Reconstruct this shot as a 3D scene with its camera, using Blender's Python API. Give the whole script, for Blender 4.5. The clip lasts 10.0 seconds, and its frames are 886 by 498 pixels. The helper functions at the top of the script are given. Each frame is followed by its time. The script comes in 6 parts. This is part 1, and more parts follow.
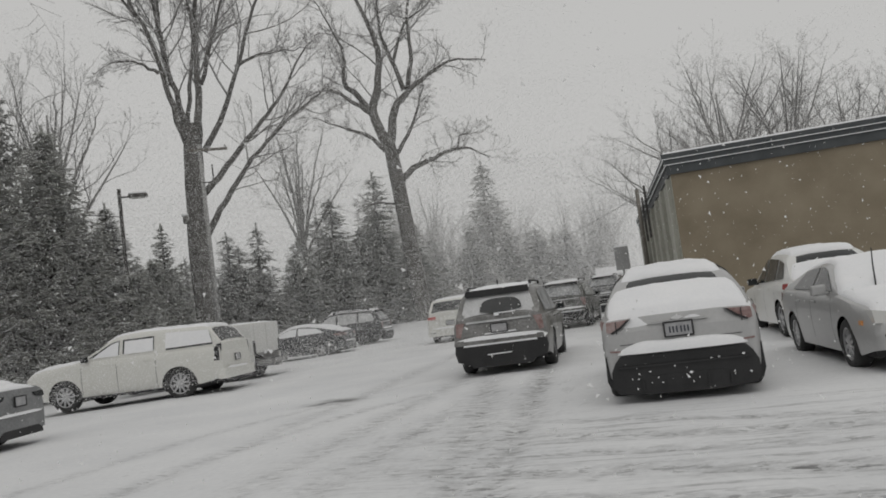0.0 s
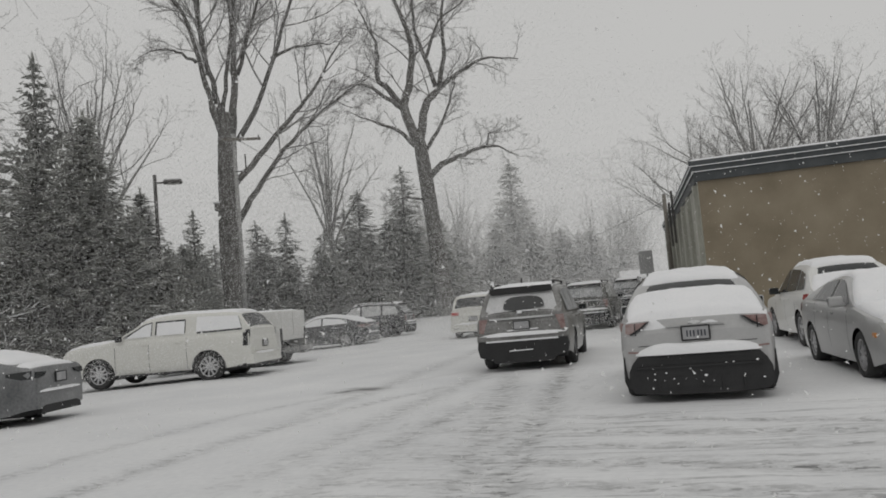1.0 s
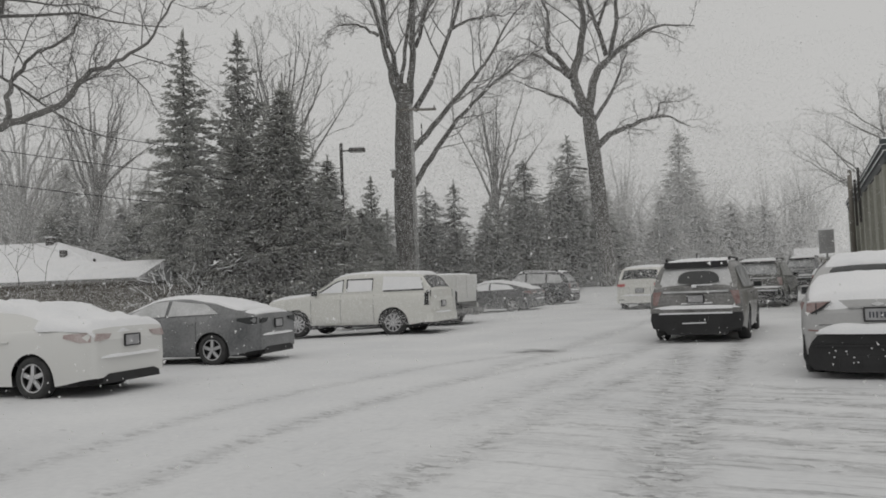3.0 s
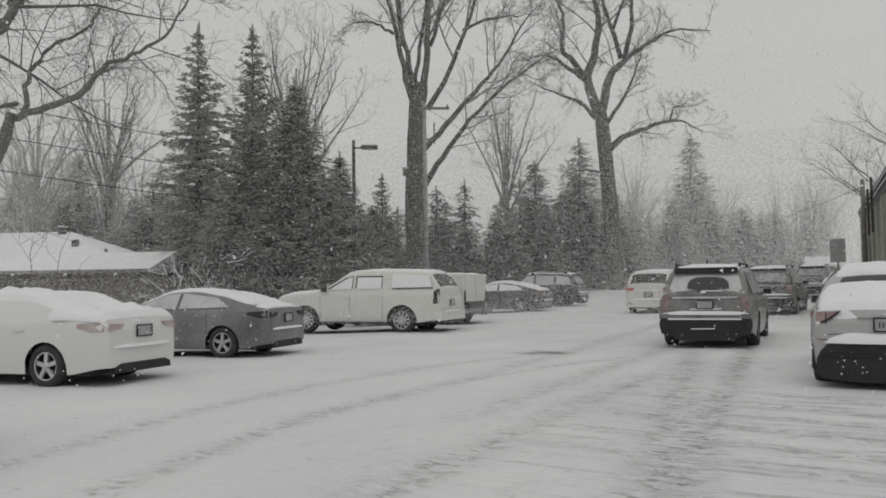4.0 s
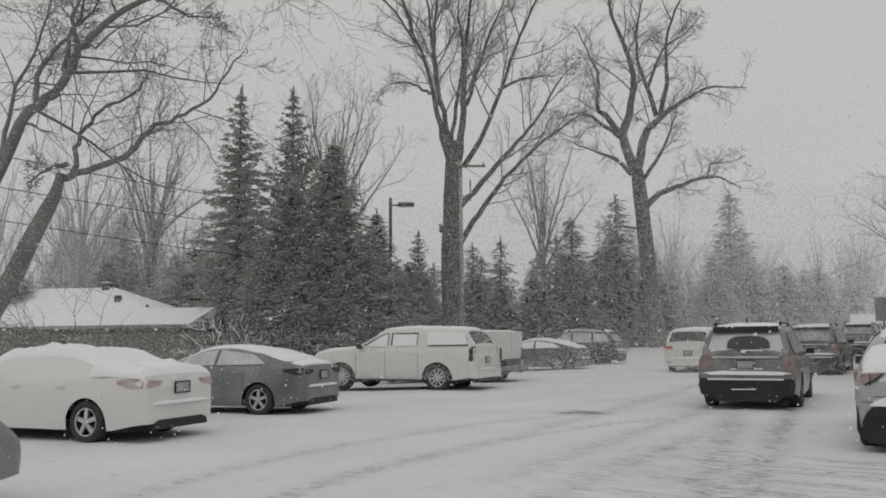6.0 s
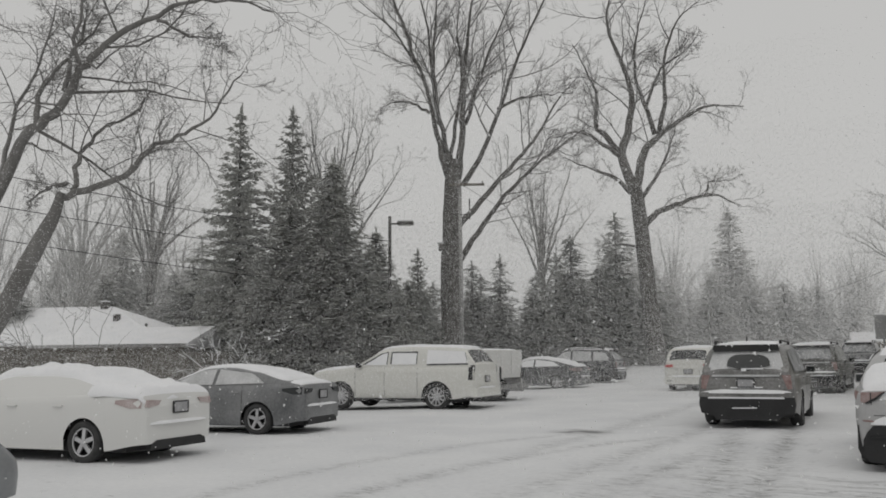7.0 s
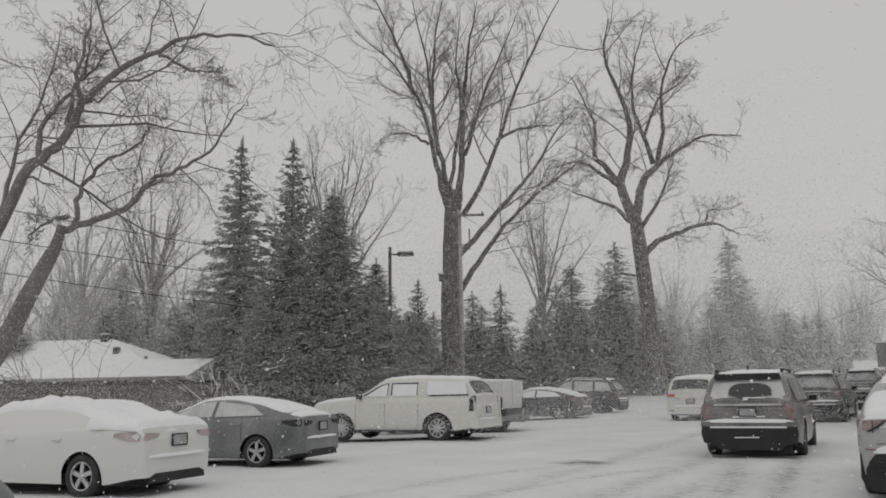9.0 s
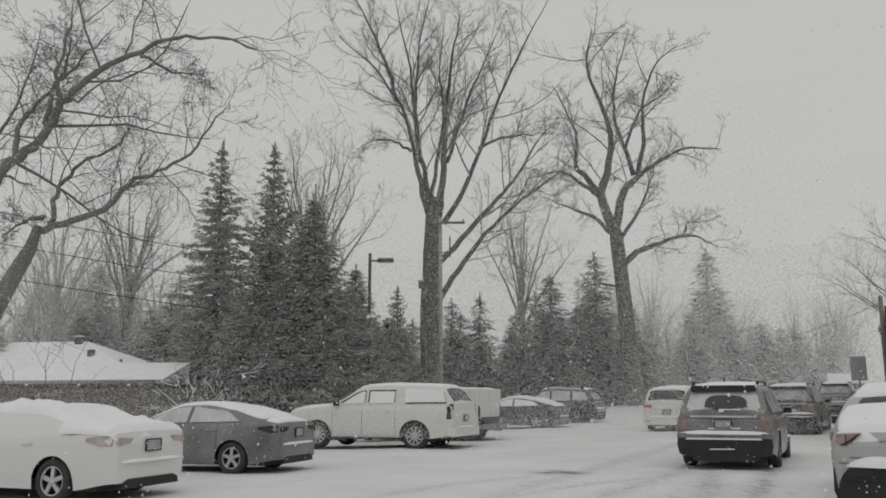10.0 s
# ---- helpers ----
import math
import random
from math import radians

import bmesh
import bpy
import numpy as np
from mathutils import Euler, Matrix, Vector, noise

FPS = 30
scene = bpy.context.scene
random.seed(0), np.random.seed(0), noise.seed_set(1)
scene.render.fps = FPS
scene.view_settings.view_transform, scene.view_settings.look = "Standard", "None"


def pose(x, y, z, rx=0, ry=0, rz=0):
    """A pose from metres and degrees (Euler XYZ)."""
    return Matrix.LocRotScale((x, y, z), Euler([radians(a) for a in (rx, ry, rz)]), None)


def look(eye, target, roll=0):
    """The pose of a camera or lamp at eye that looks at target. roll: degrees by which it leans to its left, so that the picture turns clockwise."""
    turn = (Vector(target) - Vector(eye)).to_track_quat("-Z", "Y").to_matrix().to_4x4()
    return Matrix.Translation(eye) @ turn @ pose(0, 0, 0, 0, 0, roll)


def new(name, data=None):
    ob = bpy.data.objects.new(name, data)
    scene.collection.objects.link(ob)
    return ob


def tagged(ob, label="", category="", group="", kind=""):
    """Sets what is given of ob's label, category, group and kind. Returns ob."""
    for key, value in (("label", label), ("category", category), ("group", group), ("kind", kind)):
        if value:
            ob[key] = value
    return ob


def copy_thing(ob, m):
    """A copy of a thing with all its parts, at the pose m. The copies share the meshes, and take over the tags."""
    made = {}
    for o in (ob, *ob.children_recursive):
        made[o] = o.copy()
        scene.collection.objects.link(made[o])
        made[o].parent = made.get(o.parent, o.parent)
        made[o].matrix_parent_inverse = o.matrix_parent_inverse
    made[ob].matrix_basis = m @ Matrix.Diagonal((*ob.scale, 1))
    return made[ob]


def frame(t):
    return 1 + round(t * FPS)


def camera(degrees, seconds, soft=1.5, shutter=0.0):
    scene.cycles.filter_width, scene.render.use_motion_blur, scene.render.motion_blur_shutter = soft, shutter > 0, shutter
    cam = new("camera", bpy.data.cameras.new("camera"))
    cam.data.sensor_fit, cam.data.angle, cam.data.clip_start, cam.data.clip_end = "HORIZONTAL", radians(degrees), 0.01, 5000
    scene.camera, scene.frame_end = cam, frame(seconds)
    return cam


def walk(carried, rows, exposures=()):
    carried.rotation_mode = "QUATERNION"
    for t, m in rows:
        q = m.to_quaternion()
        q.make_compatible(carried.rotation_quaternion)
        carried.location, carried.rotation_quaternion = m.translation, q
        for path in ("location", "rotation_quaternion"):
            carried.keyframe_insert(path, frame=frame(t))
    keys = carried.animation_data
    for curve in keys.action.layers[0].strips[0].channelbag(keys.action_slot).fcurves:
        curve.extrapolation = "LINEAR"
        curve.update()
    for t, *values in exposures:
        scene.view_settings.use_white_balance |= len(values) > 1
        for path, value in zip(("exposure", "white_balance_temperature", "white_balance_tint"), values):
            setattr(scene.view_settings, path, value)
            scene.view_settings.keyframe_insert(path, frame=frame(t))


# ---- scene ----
# A snowed-in car park under an overcast sky: x across the bays, y along the lane, z up.
cam = camera(57.82, 10.0, soft=1.75)
PATH = [
    (0, -0.070, 1.761, 1.402, 16.045, 4.357, -7.461),
    (0.5, -0.037, 1.559, 1.402, 15.986, 4.195, -6.685),
    (1, 0.005, 1.331, 1.394, 17.815, 4.257, -5.049),
    (1.5, 0.032, 0.935, 1.404, 21.900, 4.089, -3.985),
    (2, 0.013, 0.592, 1.409, 24.508, 3.552, -3.529),
    (2.5, 0.008, 0.324, 1.411, 27.778, 2.883, -2.874),
    (3, 0.002, 0.084, 1.418, 29.137, 2.632, -2.334),
    (4.5, -0.000, 0.000, 1.428, 30.002, 2.556, -0.309),
    (5, 0.012, -0.000, 1.428, 30.722, 2.982, -0.293),
    (5.5, 0.044, -0.039, 1.450, 31.910, 5.022, -0.488),
    (7, 0.069, -0.048, 1.468, 32.276, 7.881, -0.651),
    (7.5, 0.072, -0.042, 1.467, 32.273, 8.553, -0.644),
    (8, 0.078, -0.025, 1.457, 32.289, 9.322, -0.890),
    (8.5, 0.081, -0.051, 1.456, 32.236, 9.621, -1.023),
    (9, 0.106, -0.068, 1.458, 32.280, 10.060, -1.016),
    (9.5, 0.094, -0.085, 1.472, 32.068, 10.229, -0.823),
    (10, 0.097, -0.057, 1.474, 30.844, 10.547, -0.262),
]
walk(cam, [(t, pose(x, y, z, 90 + pitch, 0, yaw) @ pose(0, 0, 0, 0, 0, roll)) for t, x, y, z, yaw, pitch, roll in PATH])

# ---- daylight ----
SUN_ELEVATION, SUN_ROTATION = radians(32), radians(200)
world = bpy.data.worlds.new("overcast")
scene.world = world
world.use_nodes = True
wn, wl = world.node_tree.nodes, world.node_tree.links
sky = wn.new("ShaderNodeTexSky")
sky.sky_type, sky.sun_disc, sky.sun_elevation, sky.sun_rotation = "NISHITA", False, SUN_ELEVATION, SUN_ROTATION
grey = wn.new("ShaderNodeHueSaturation")
grey.inputs["Saturation"].default_value = 0.05
wl.new(sky.outputs[0], grey.inputs["Color"])
cloud = wn.new("ShaderNodeMixRGB")
cloud.inputs[0].default_value = 0.985
cloud.inputs[2].default_value = (5.63, 5.6, 5.5, 1)
wl.new(grey.outputs[0], cloud.inputs[1])
wl.new(cloud.outputs[0], wn["Background"].inputs["Color"])
wn["Background"].inputs["Strength"].default_value = 0.0925

sun = new("sun", bpy.data.lights.new("sun", "SUN"))
sun.data.energy, sun.data.angle, sun.data.color = 0.35, radians(60), (1, 0.97, 0.93)
sun.matrix_world = look((0, 0, 60), (-12, 22, 0))


# ---- materials ----
def material(name, low, high, rough=0.6, metal=0.0, scale=4.0, fine=60.0, bump=0.15, stretch=(1, 1, 1), coat=0.0, random_tone=0.0, depth=0.02):
    """Two tones mixed by coarse and fine noise, with relief."""
    m = bpy.data.materials.new(name)
    m.use_nodes = True
    n, l = m.node_tree.nodes, m.node_tree.links
    b = n["Principled BSDF"]
    co = n.new("ShaderNodeTexCoord")
    mp = n.new("ShaderNodeMapping")
    mp.inputs["Scale"].default_value = stretch
    l.new(co.outputs["Object"], mp.inputs["Vector"])
    a, f = n.new("ShaderNodeTexNoise"), n.new("ShaderNodeTexNoise")
    a.inputs["Scale"].default_value, f.inputs["Scale"].default_value = scale, fine
    a.inputs["Detail"].default_value = 5
    for t in (a, f):
        l.new(mp.outputs[0], t.inputs["Vector"])
    mix = n.new("ShaderNodeMath")
    mix.operation = "MULTIPLY_ADD"
    mix.inputs[1].default_value = 0.35
    l.new(f.outputs["Fac"], mix.inputs[0])
    sc = n.new("ShaderNodeMath")
    sc.operation = "MULTIPLY"
    sc.inputs[1].default_value = 0.65
    l.new(a.outputs["Fac"], sc.inputs[0])
    l.new(sc.outputs[0], mix.inputs[2])
    ramp = n.new("ShaderNodeValToRGB")
    ramp.color_ramp.elements[0].position, ramp.color_ramp.elements[1].position = 0.3, 0.7
    ramp.color_ramp.elements[0].color, ramp.color_ramp.elements[1].color = (*low, 1), (*high, 1)
    l.new(mix.outputs[0], ramp.inputs[0])
    out = ramp.outputs[0]
    if random_tone:
        info, hsv, mr = n.new("ShaderNodeObjectInfo"), n.new("ShaderNodeHueSaturation"), n.new("ShaderNodeMapRange")
        mr.inputs["To Min"].default_value, mr.inputs["To Max"].default_value = 1 - random_tone, 1 + random_tone
        l.new(info.outputs["Random"], mr.inputs["Value"])
        l.new(mr.outputs[0], hsv.inputs["Value"])
        l.new(out, hsv.inputs["Color"])
        out = hsv.outputs[0]
    l.new(out, b.inputs["Base Color"])
    b.inputs["Roughness"].default_value, b.inputs["Metallic"].default_value = rough, metal
    b.inputs["Coat Weight"].default_value = coat
    if bump:
        bp = n.new("ShaderNodeBump")
        bp.inputs["Strength"].default_value, bp.inputs["Distance"].default_value = bump, depth
        l.new(mix.outputs[0], bp.inputs["Height"])
        l.new(bp.outputs[0], b.inputs["Normal"])
    return m


def plain(name, colour, rough=0.5, metal=0.0, emit=0.0):
    m = bpy.data.materials.new(name)
    m.use_nodes = True
    b = m.node_tree.nodes["Principled BSDF"]
    b.inputs["Base Color"].default_value = (*colour, 1)
    b.inputs["Roughness"].default_value, b.inputs["Metallic"].default_value = rough, metal
    if emit:
        b.inputs["Emission Color"].default_value = (*colour, 1)
        b.inputs["Emission Strength"].default_value = emit
    return m


def paint(name, colour, frost=0.12, metal=0.0):
    """Car paint under a film of road salt and blown snow that thickens in patches."""
    lo = colour
    hi = tuple(c * (1 - frost) + 0.75 * frost for c in colour)
    return material(name, lo, hi, 0.38, metal, 1.6, 22.0, 0.02, coat=0.35, depth=0.004)


SNOW = material("fresh_snow", (0.8, 0.81, 0.83), (0.9, 0.9, 0.91), 0.85, 0, 1.6, 30, 0.35, depth=0.03)
FLAKE = material("drifting_snowflakes", (0.93, 0.93, 0.93), (0.97, 0.97, 0.97), 0.9, 0, 2, 30, 0.0)
BLACK = material("black_plastic", (0.012, 0.012, 0.013), (0.03, 0.03, 0.031), 0.6, 0, 3, 40, 0.05)
RUBBER = material("tyre_rubber", (0.02, 0.02, 0.02), (0.07, 0.07, 0.07), 0.85, 0, 8, 60, 0.1)
ALLOY = material("alloy_wheel", (0.45, 0.45, 0.46), (0.62, 0.62, 0.63), 0.35, 0.6, 5, 50, 0.02)
DARK_ALLOY = material("dark_alloy_wheel", (0.18, 0.18, 0.19), (0.3, 0.3, 0.31), 0.4, 0.6, 5, 50, 0.02)
CHROME = plain("chrome", (0.7, 0.7, 0.7), 0.2, 1.0)
GLASS = material("tinted_car_glass", (0.012, 0.014, 0.015), (0.03, 0.033, 0.034), 0.12, 0, 2.5, 20, 0.0)
FROSTED = material("snow_dusted_car_glass", (0.12, 0.125, 0.13), (0.62, 0.63, 0.64), 0.6, 0, 2.2, 25, 0.05)
DUSTED = material("thinly_snowed_glass", (0.42, 0.43, 0.43), (0.7, 0.7, 0.71), 0.7, 0, 3.0, 25, 0.05)
RED_LENS = plain("red_lamp_lens", (0.3, 0.02, 0.015), 0.25)
DIM_LENS = material("snowy_lamp_lens", (0.17, 0.07, 0.06), (0.4, 0.32, 0.31), 0.35, 0, 6, 40, 0.0)
PALE_LENS = material("snow_smeared_lamp_lens", (0.3, 0.2, 0.19), (0.6, 0.55, 0.54), 0.35, 0, 5, 40, 0.0)
LIT_LENS = plain("lit_tail_lamp", (0.42, 0.05, 0.045), 0.3, 0, 0.08)
CLEAR_LENS = plain("clear_lamp_lens", (0.6, 0.6, 0.58), 0.15)
AMBER_LENS = plain("amber_lamp_lens", (0.6, 0.25, 0.06), 0.3)
PLATE = material("number_plate", (0.28, 0.28, 0.29), (0.46, 0.46, 0.47), 0.5, 0, 9, 50, 0.0)
PLATE_MARK = plain("plate_dark_bars", (0.04, 0.045, 0.06), 0.6)
SILVER = paint("silver_paint", (0.4, 0.4, 0.4), 0.25, 0.25)
WHITE = paint("white_paint", (0.7, 0.7, 0.68), 0.2)
IVORY = paint("creamy_white_paint", (0.69, 0.688, 0.645), 0.15)
GUNMETAL = paint("gunmetal_paint", (0.1, 0.105, 0.11), 0.3, 0.2)
BROWN_GREY = paint("dark_grey_brown_paint", (0.075, 0.0735, 0.067), 0.4, 0.2)
OLIVE = paint("dark_olive_paint", (0.05, 0.052, 0.045), 0.2, 0.1)
NAVY = paint("near_black_paint", (0.022, 0.024, 0.027), 0.16)
VAN_GREY = paint("mid_grey_paint", (0.2, 0.21, 0.22), 0.15, 0.3)
BARK = material("grey_bark", (0.085, 0.082, 0.076), (0.18, 0.175, 0.166), 0.95, 0, 3, 22, 0.8, (1, 1, 0.25), random_tone=0.1, depth=0.05)
TWIG = material("snow_dusted_twigs", (0.2, 0.196, 0.19), (0.36, 0.355, 0.348), 0.95, 0, 3, 30, 0.2)
BARK_SMOOTH = material("smooth_grey_bark", (0.13, 0.127, 0.121), (0.25, 0.245, 0.237), 0.95, 0, 3, 22, 0.5, (1, 1, 0.25), depth=0.03)
# Two bark tiers with distance haze put into the colour, the second paler.
BARK_HAZE = material("haze_pale_bark", (0.24, 0.237, 0.23), (0.36, 0.356, 0.348), 0.95, 0, 2, 18, 0.5, (1, 1, 0.3), random_tone=0.12)
BARK_FAR_HAZE = material("haze_white_bark", (0.4, 0.398, 0.392), (0.52, 0.518, 0.512), 0.95, 0, 2, 18, 0.4, random_tone=0.08)
# Needle colours lifted to imitate haze on top of snow dust, palest furthest off.
NEEDLES = material("hazed_snowy_spruce_needles", (0.3, 0.304, 0.284), (0.5, 0.504, 0.478), 0.95, 0, 0.7, 9, 0.3, random_tone=0.12)
NEEDLES_HAZE = material("haze_pale_needles", (0.36, 0.364, 0.35), (0.52, 0.524, 0.505), 0.95, 0, 0.6, 8, 0.3, random_tone=0.12)
NEEDLES_FAR_HAZE = material("haze_white_needles", (0.56, 0.56, 0.55), (0.7, 0.7, 0.69), 0.95, 0, 0.5, 6, 0.3, random_tone=0.08)
METAL = material("weathered_galvanised_steel", (0.2, 0.2, 0.2), (0.34, 0.34, 0.335), 0.6, 0.4, 3, 40, 0.1)
DARK_METAL = material("dark_bronze_metal", (0.05, 0.048, 0.045), (0.09, 0.086, 0.08), 0.6, 0.3, 3, 40, 0.05)
POLE_WOOD = material("weathered_pole_wood", (0.13, 0.12, 0.105), (0.24, 0.225, 0.2), 0.9, 0, 3, 30, 0.4, (1, 1, 0.15))
BRICK = material("tan_brick", (0.2, 0.165, 0.115), (0.31, 0.265, 0.195), 0.9, 0, 1.2, 40, 0.3, random_tone=0.13)
STUCCO = material("grey_green_stucco", (0.27, 0.27, 0.23), (0.46, 0.46, 0.41), 0.95, 0, 0.9, 25, 0.4, (1, 1, 0.3))
FASCIA = material("dark_metal_fascia", (0.05, 0.056, 0.06), (0.09, 0.098, 0.102), 0.55, 0.3, 2, 30, 0.05)
FENCE = material("weathered_fence_board", (0.11, 0.102, 0.09), (0.2, 0.188, 0.168), 0.95, 0, 3, 30, 0.4, (1, 1, 0.15), random_tone=0.2)
SIDING = material("brown_house_siding", (0.1, 0.088, 0.07), (0.17, 0.15, 0.12), 0.9, 0, 1.5, 30, 0.2, (1, 1, 6))
PALE_METAL = material("pale_galvanised_pole", (0.26, 0.26, 0.255), (0.38, 0.38, 0.37), 0.6, 0.1, 3, 40, 0.1)
SIGN_BACK = material("bare_aluminium_sign_back", (0.24, 0.24, 0.24), (0.36, 0.36, 0.36), 0.5, 0.5, 3, 30, 0.05)



def let_light_through(m, share):
    """Thin sprays pass part of the daylight on."""
    n, l = m.node_tree.nodes, m.node_tree.links
    b, out = n["Principled BSDF"], n["Material Output"]
    t, mix = n.new("ShaderNodeBsdfTranslucent"), n.new("ShaderNodeMixShader")
    l.new(b.inputs["Base Color"].links[0].from_socket, t.inputs["Color"])
    mix.inputs[0].default_value = share
    l.new(b.outputs[0], mix.inputs[1])
    l.new(t.outputs[0], mix.inputs[2])
    l.new(mix.outputs[0], out.inputs["Surface"])


for m in (NEEDLES, NEEDLES_HAZE, NEEDLES_FAR_HAZE, FLAKE):
    let_light_through(m, 0.55)


# ---- mesh helpers ----
def mesh_object(name, verts, faces, mat, parent=None, label="", smooth=False):
    me = bpy.data.meshes.new(name)
    me.from_pydata([tuple(v) for v in verts], [], faces)
    me.materials.append(mat)
    if smooth:
        me.polygons.foreach_set("use_smooth", [True] * len(me.polygons))
    me.update()
    ob = new(name, me)
    if parent:
        ob.parent = parent
    return tagged(ob, label=label)


def part(name, bm, mat, parent, label="", smooth=False):
    """Links a bmesh as one mesh object under a thing or a part."""
    me = bpy.data.meshes.new(name)
    bmesh.ops.recalc_face_normals(bm, faces=bm.faces)
    bm.to_mesh(me)
    bm.free()
    me.materials.append(mat)
    if smooth:
        me.polygons.foreach_set("use_smooth", [True] * len(me.polygons))
    ob = new(name, me)
    ob.parent = parent
    return tagged(ob, label=label)


def box_bm(boxes, bevel=0.0):
    """A bmesh of boxes, each (centre, size) or (centre, size, rz)."""
    bm = bmesh.new()
    for b in boxes:
        c, s = b[0], b[1]
        m = pose(*c, 0, 0, b[2] if len(b) > 2 else 0) @ Matrix.Diagonal((*s, 1))
        bmesh.ops.create_cube(bm, size=1, matrix=m)
    if bevel:
        bmesh.ops.bevel(bm, geom=bm.edges[:], offset=bevel, segments=2, affect="EDGES", profile=0.6)
    return bm


def tube(points, radii, sides=6, capped=True):
    """Vertices and faces of a tapering tube along points."""
    pts = [Vector(p) for p in points]
    vs, fs = [], []
    ref = Vector((0.37, 0.61, 0.7)).normalized()
    for i, p in enumerate(pts):
        d = (pts[min(i + 1, len(pts) - 1)] - pts[max(i - 1, 0)]).normalized()
        a = d.cross(ref)
        if a.length < 0.1:
            a = d.cross(Vector((1, 0, 0)))
        a.normalize()
        b = d.cross(a)
        for k in range(sides):
            w = 2 * math.pi * k / sides
            vs.append(p + (a * math.cos(w) + b * math.sin(w)) * radii[i])
    for i in range(len(pts) - 1):
        for k in range(sides):
            q, r = i * sides + k, i * sides + (k + 1) % sides
            fs.append((q, r, r + sides, q + sides))
    if capped:
        fs.append(tuple(range(sides))[::-1])
        fs.append(tuple(range((len(pts) - 1) * sides, len(pts) * sides)))
    return vs, fs


def joined(pieces):
    vs, fs = [], []
    for v, f in pieces:
        o = len(vs)
        vs += v
        fs += [tuple(i + o for i in q) for q in f]
    return vs, fs


def anchor(name, x, y, z=0.0, rz=0.0):
    e = new(name)
    e.matrix_basis = pose(x, y, z, 0, 0, rz)
    return e


# ---- ground ----
def smooth_step(a, b, v):
    t = min(1, max(0, (v - a) / (b - a)))
    return t * t * (3 - 2 * t)


def ground_z(x, y):
    """The lot climbs gently along the lane and dips a little towards the bays."""
    z = 0.011 * max(0, min(y, 95) - 18) + 0.5 * smooth_step(47, 58, y)
    z -= 0.12 * (1 - smooth_step(-18, -13.5, x)) * (1 - smooth_step(30, 45, y))
    return z


def lines(lo, hi, fine_lo, fine_hi, step):
    """Grid lines: even in the near stretch, wider and wider outside it."""
    mid = list(np.arange(fine_lo, fine_hi + 1e-6, step))
    out, s, v = [], step, fine_hi
    while v < hi:
        s *= 1.25
        v += s
        out.append(v)
    pre, s, v = [], step, fine_lo
    while v > lo:
        s *= 1.25
        v -= s
        pre.append(v)
    return pre[::-1] + mid + out


def rut(d, width):
    return math.exp(-(d / width) ** 2)


# wheel tracks: where they run, from and to, how wide and how bare
ALONG = ((lambda y: -1.48 - 0.12 * (y - 6.2), 4, 19, 0.16, 1.0), (lambda y: -2.1 - 0.2 * (y - 8.4), 4, 17, 0.22, 0.75), (lambda y: -3.25 - 0.02 * (y - 6), 4, 14, 0.2, 0.55),
         (lambda y: -5.8 + 0.03 * (y - 9) ** 2, 2, 17, 0.13, 0.5), (lambda y: -7.4 + 0.03 * (y - 9.5) ** 2, 2, 18, 0.13, 0.3), (lambda y: -4.3 - 0.035 * (y - 12), 8, 34, 0.2, 0.4), (lambda y: -6.0 - 0.06 * (y - 14), 12, 40, 0.2, 0.35))
ACROSS = ((lambda x: 10.3 - 0.35 * x, 0.1, 0.8), (lambda x: 9.55 - 0.22 * x, 0.16, 1.0), (lambda x: 8.85 - 0.13 * x, 0.1, 0.8), (lambda x: 8.05 - 0.22 * x, 0.18, 1.0), (lambda x: 7.2 - 0.15 * x, 0.14, 0.7), (lambda x: 6.5 - 0.1 * x, 0.16, 0.6))


def track_wear(x, y):
    """How far passing wheels have pressed and bared the snow at a spot, 0 to 1."""
    w = 0.0
    for k, (line, y0, y1, width, bare) in enumerate(ALONG):
        if y0 - 1 < y < y1 + 1:
            d = x - line(y) - 0.05 * noise.noise((k * 5.0, y * 0.4, 1))
            if abs(d) < 3 * width:
                w = max(w, bare * rut(d, width) * smooth_step(y0 - 1, y0 + 1, y) * (1 - smooth_step(y1 - 3, y1 + 1, y)) * (0.75 + 0.5 * noise.noise((x, y * 1.6, k))))
    if x > -4.5 and y < 14:
        for k, (line, width, bare) in enumerate(ACROSS):
            d = y - line(x) - 0.08 * noise.noise((x * 0.35, k * 3.0, 5))
            if abs(d) < 3 * width:
                w = max(w, bare * rut(d, width) * smooth_step(-4.2, -1.8, x) * (0.7 + 0.6 * noise.noise((x * 0.9, y * 2, k + 9))))
    return max(0.0, min(1.0, w))


def snow_relief(x, y):
    return 0.022 * noise.noise((x * 0.5, y * 0.35, 0)) + 0.012 * noise.noise((x * 1.9, y * 1.4, 3)) + 0.006 * noise.noise((x * 4.5, y * 4.0, 7))


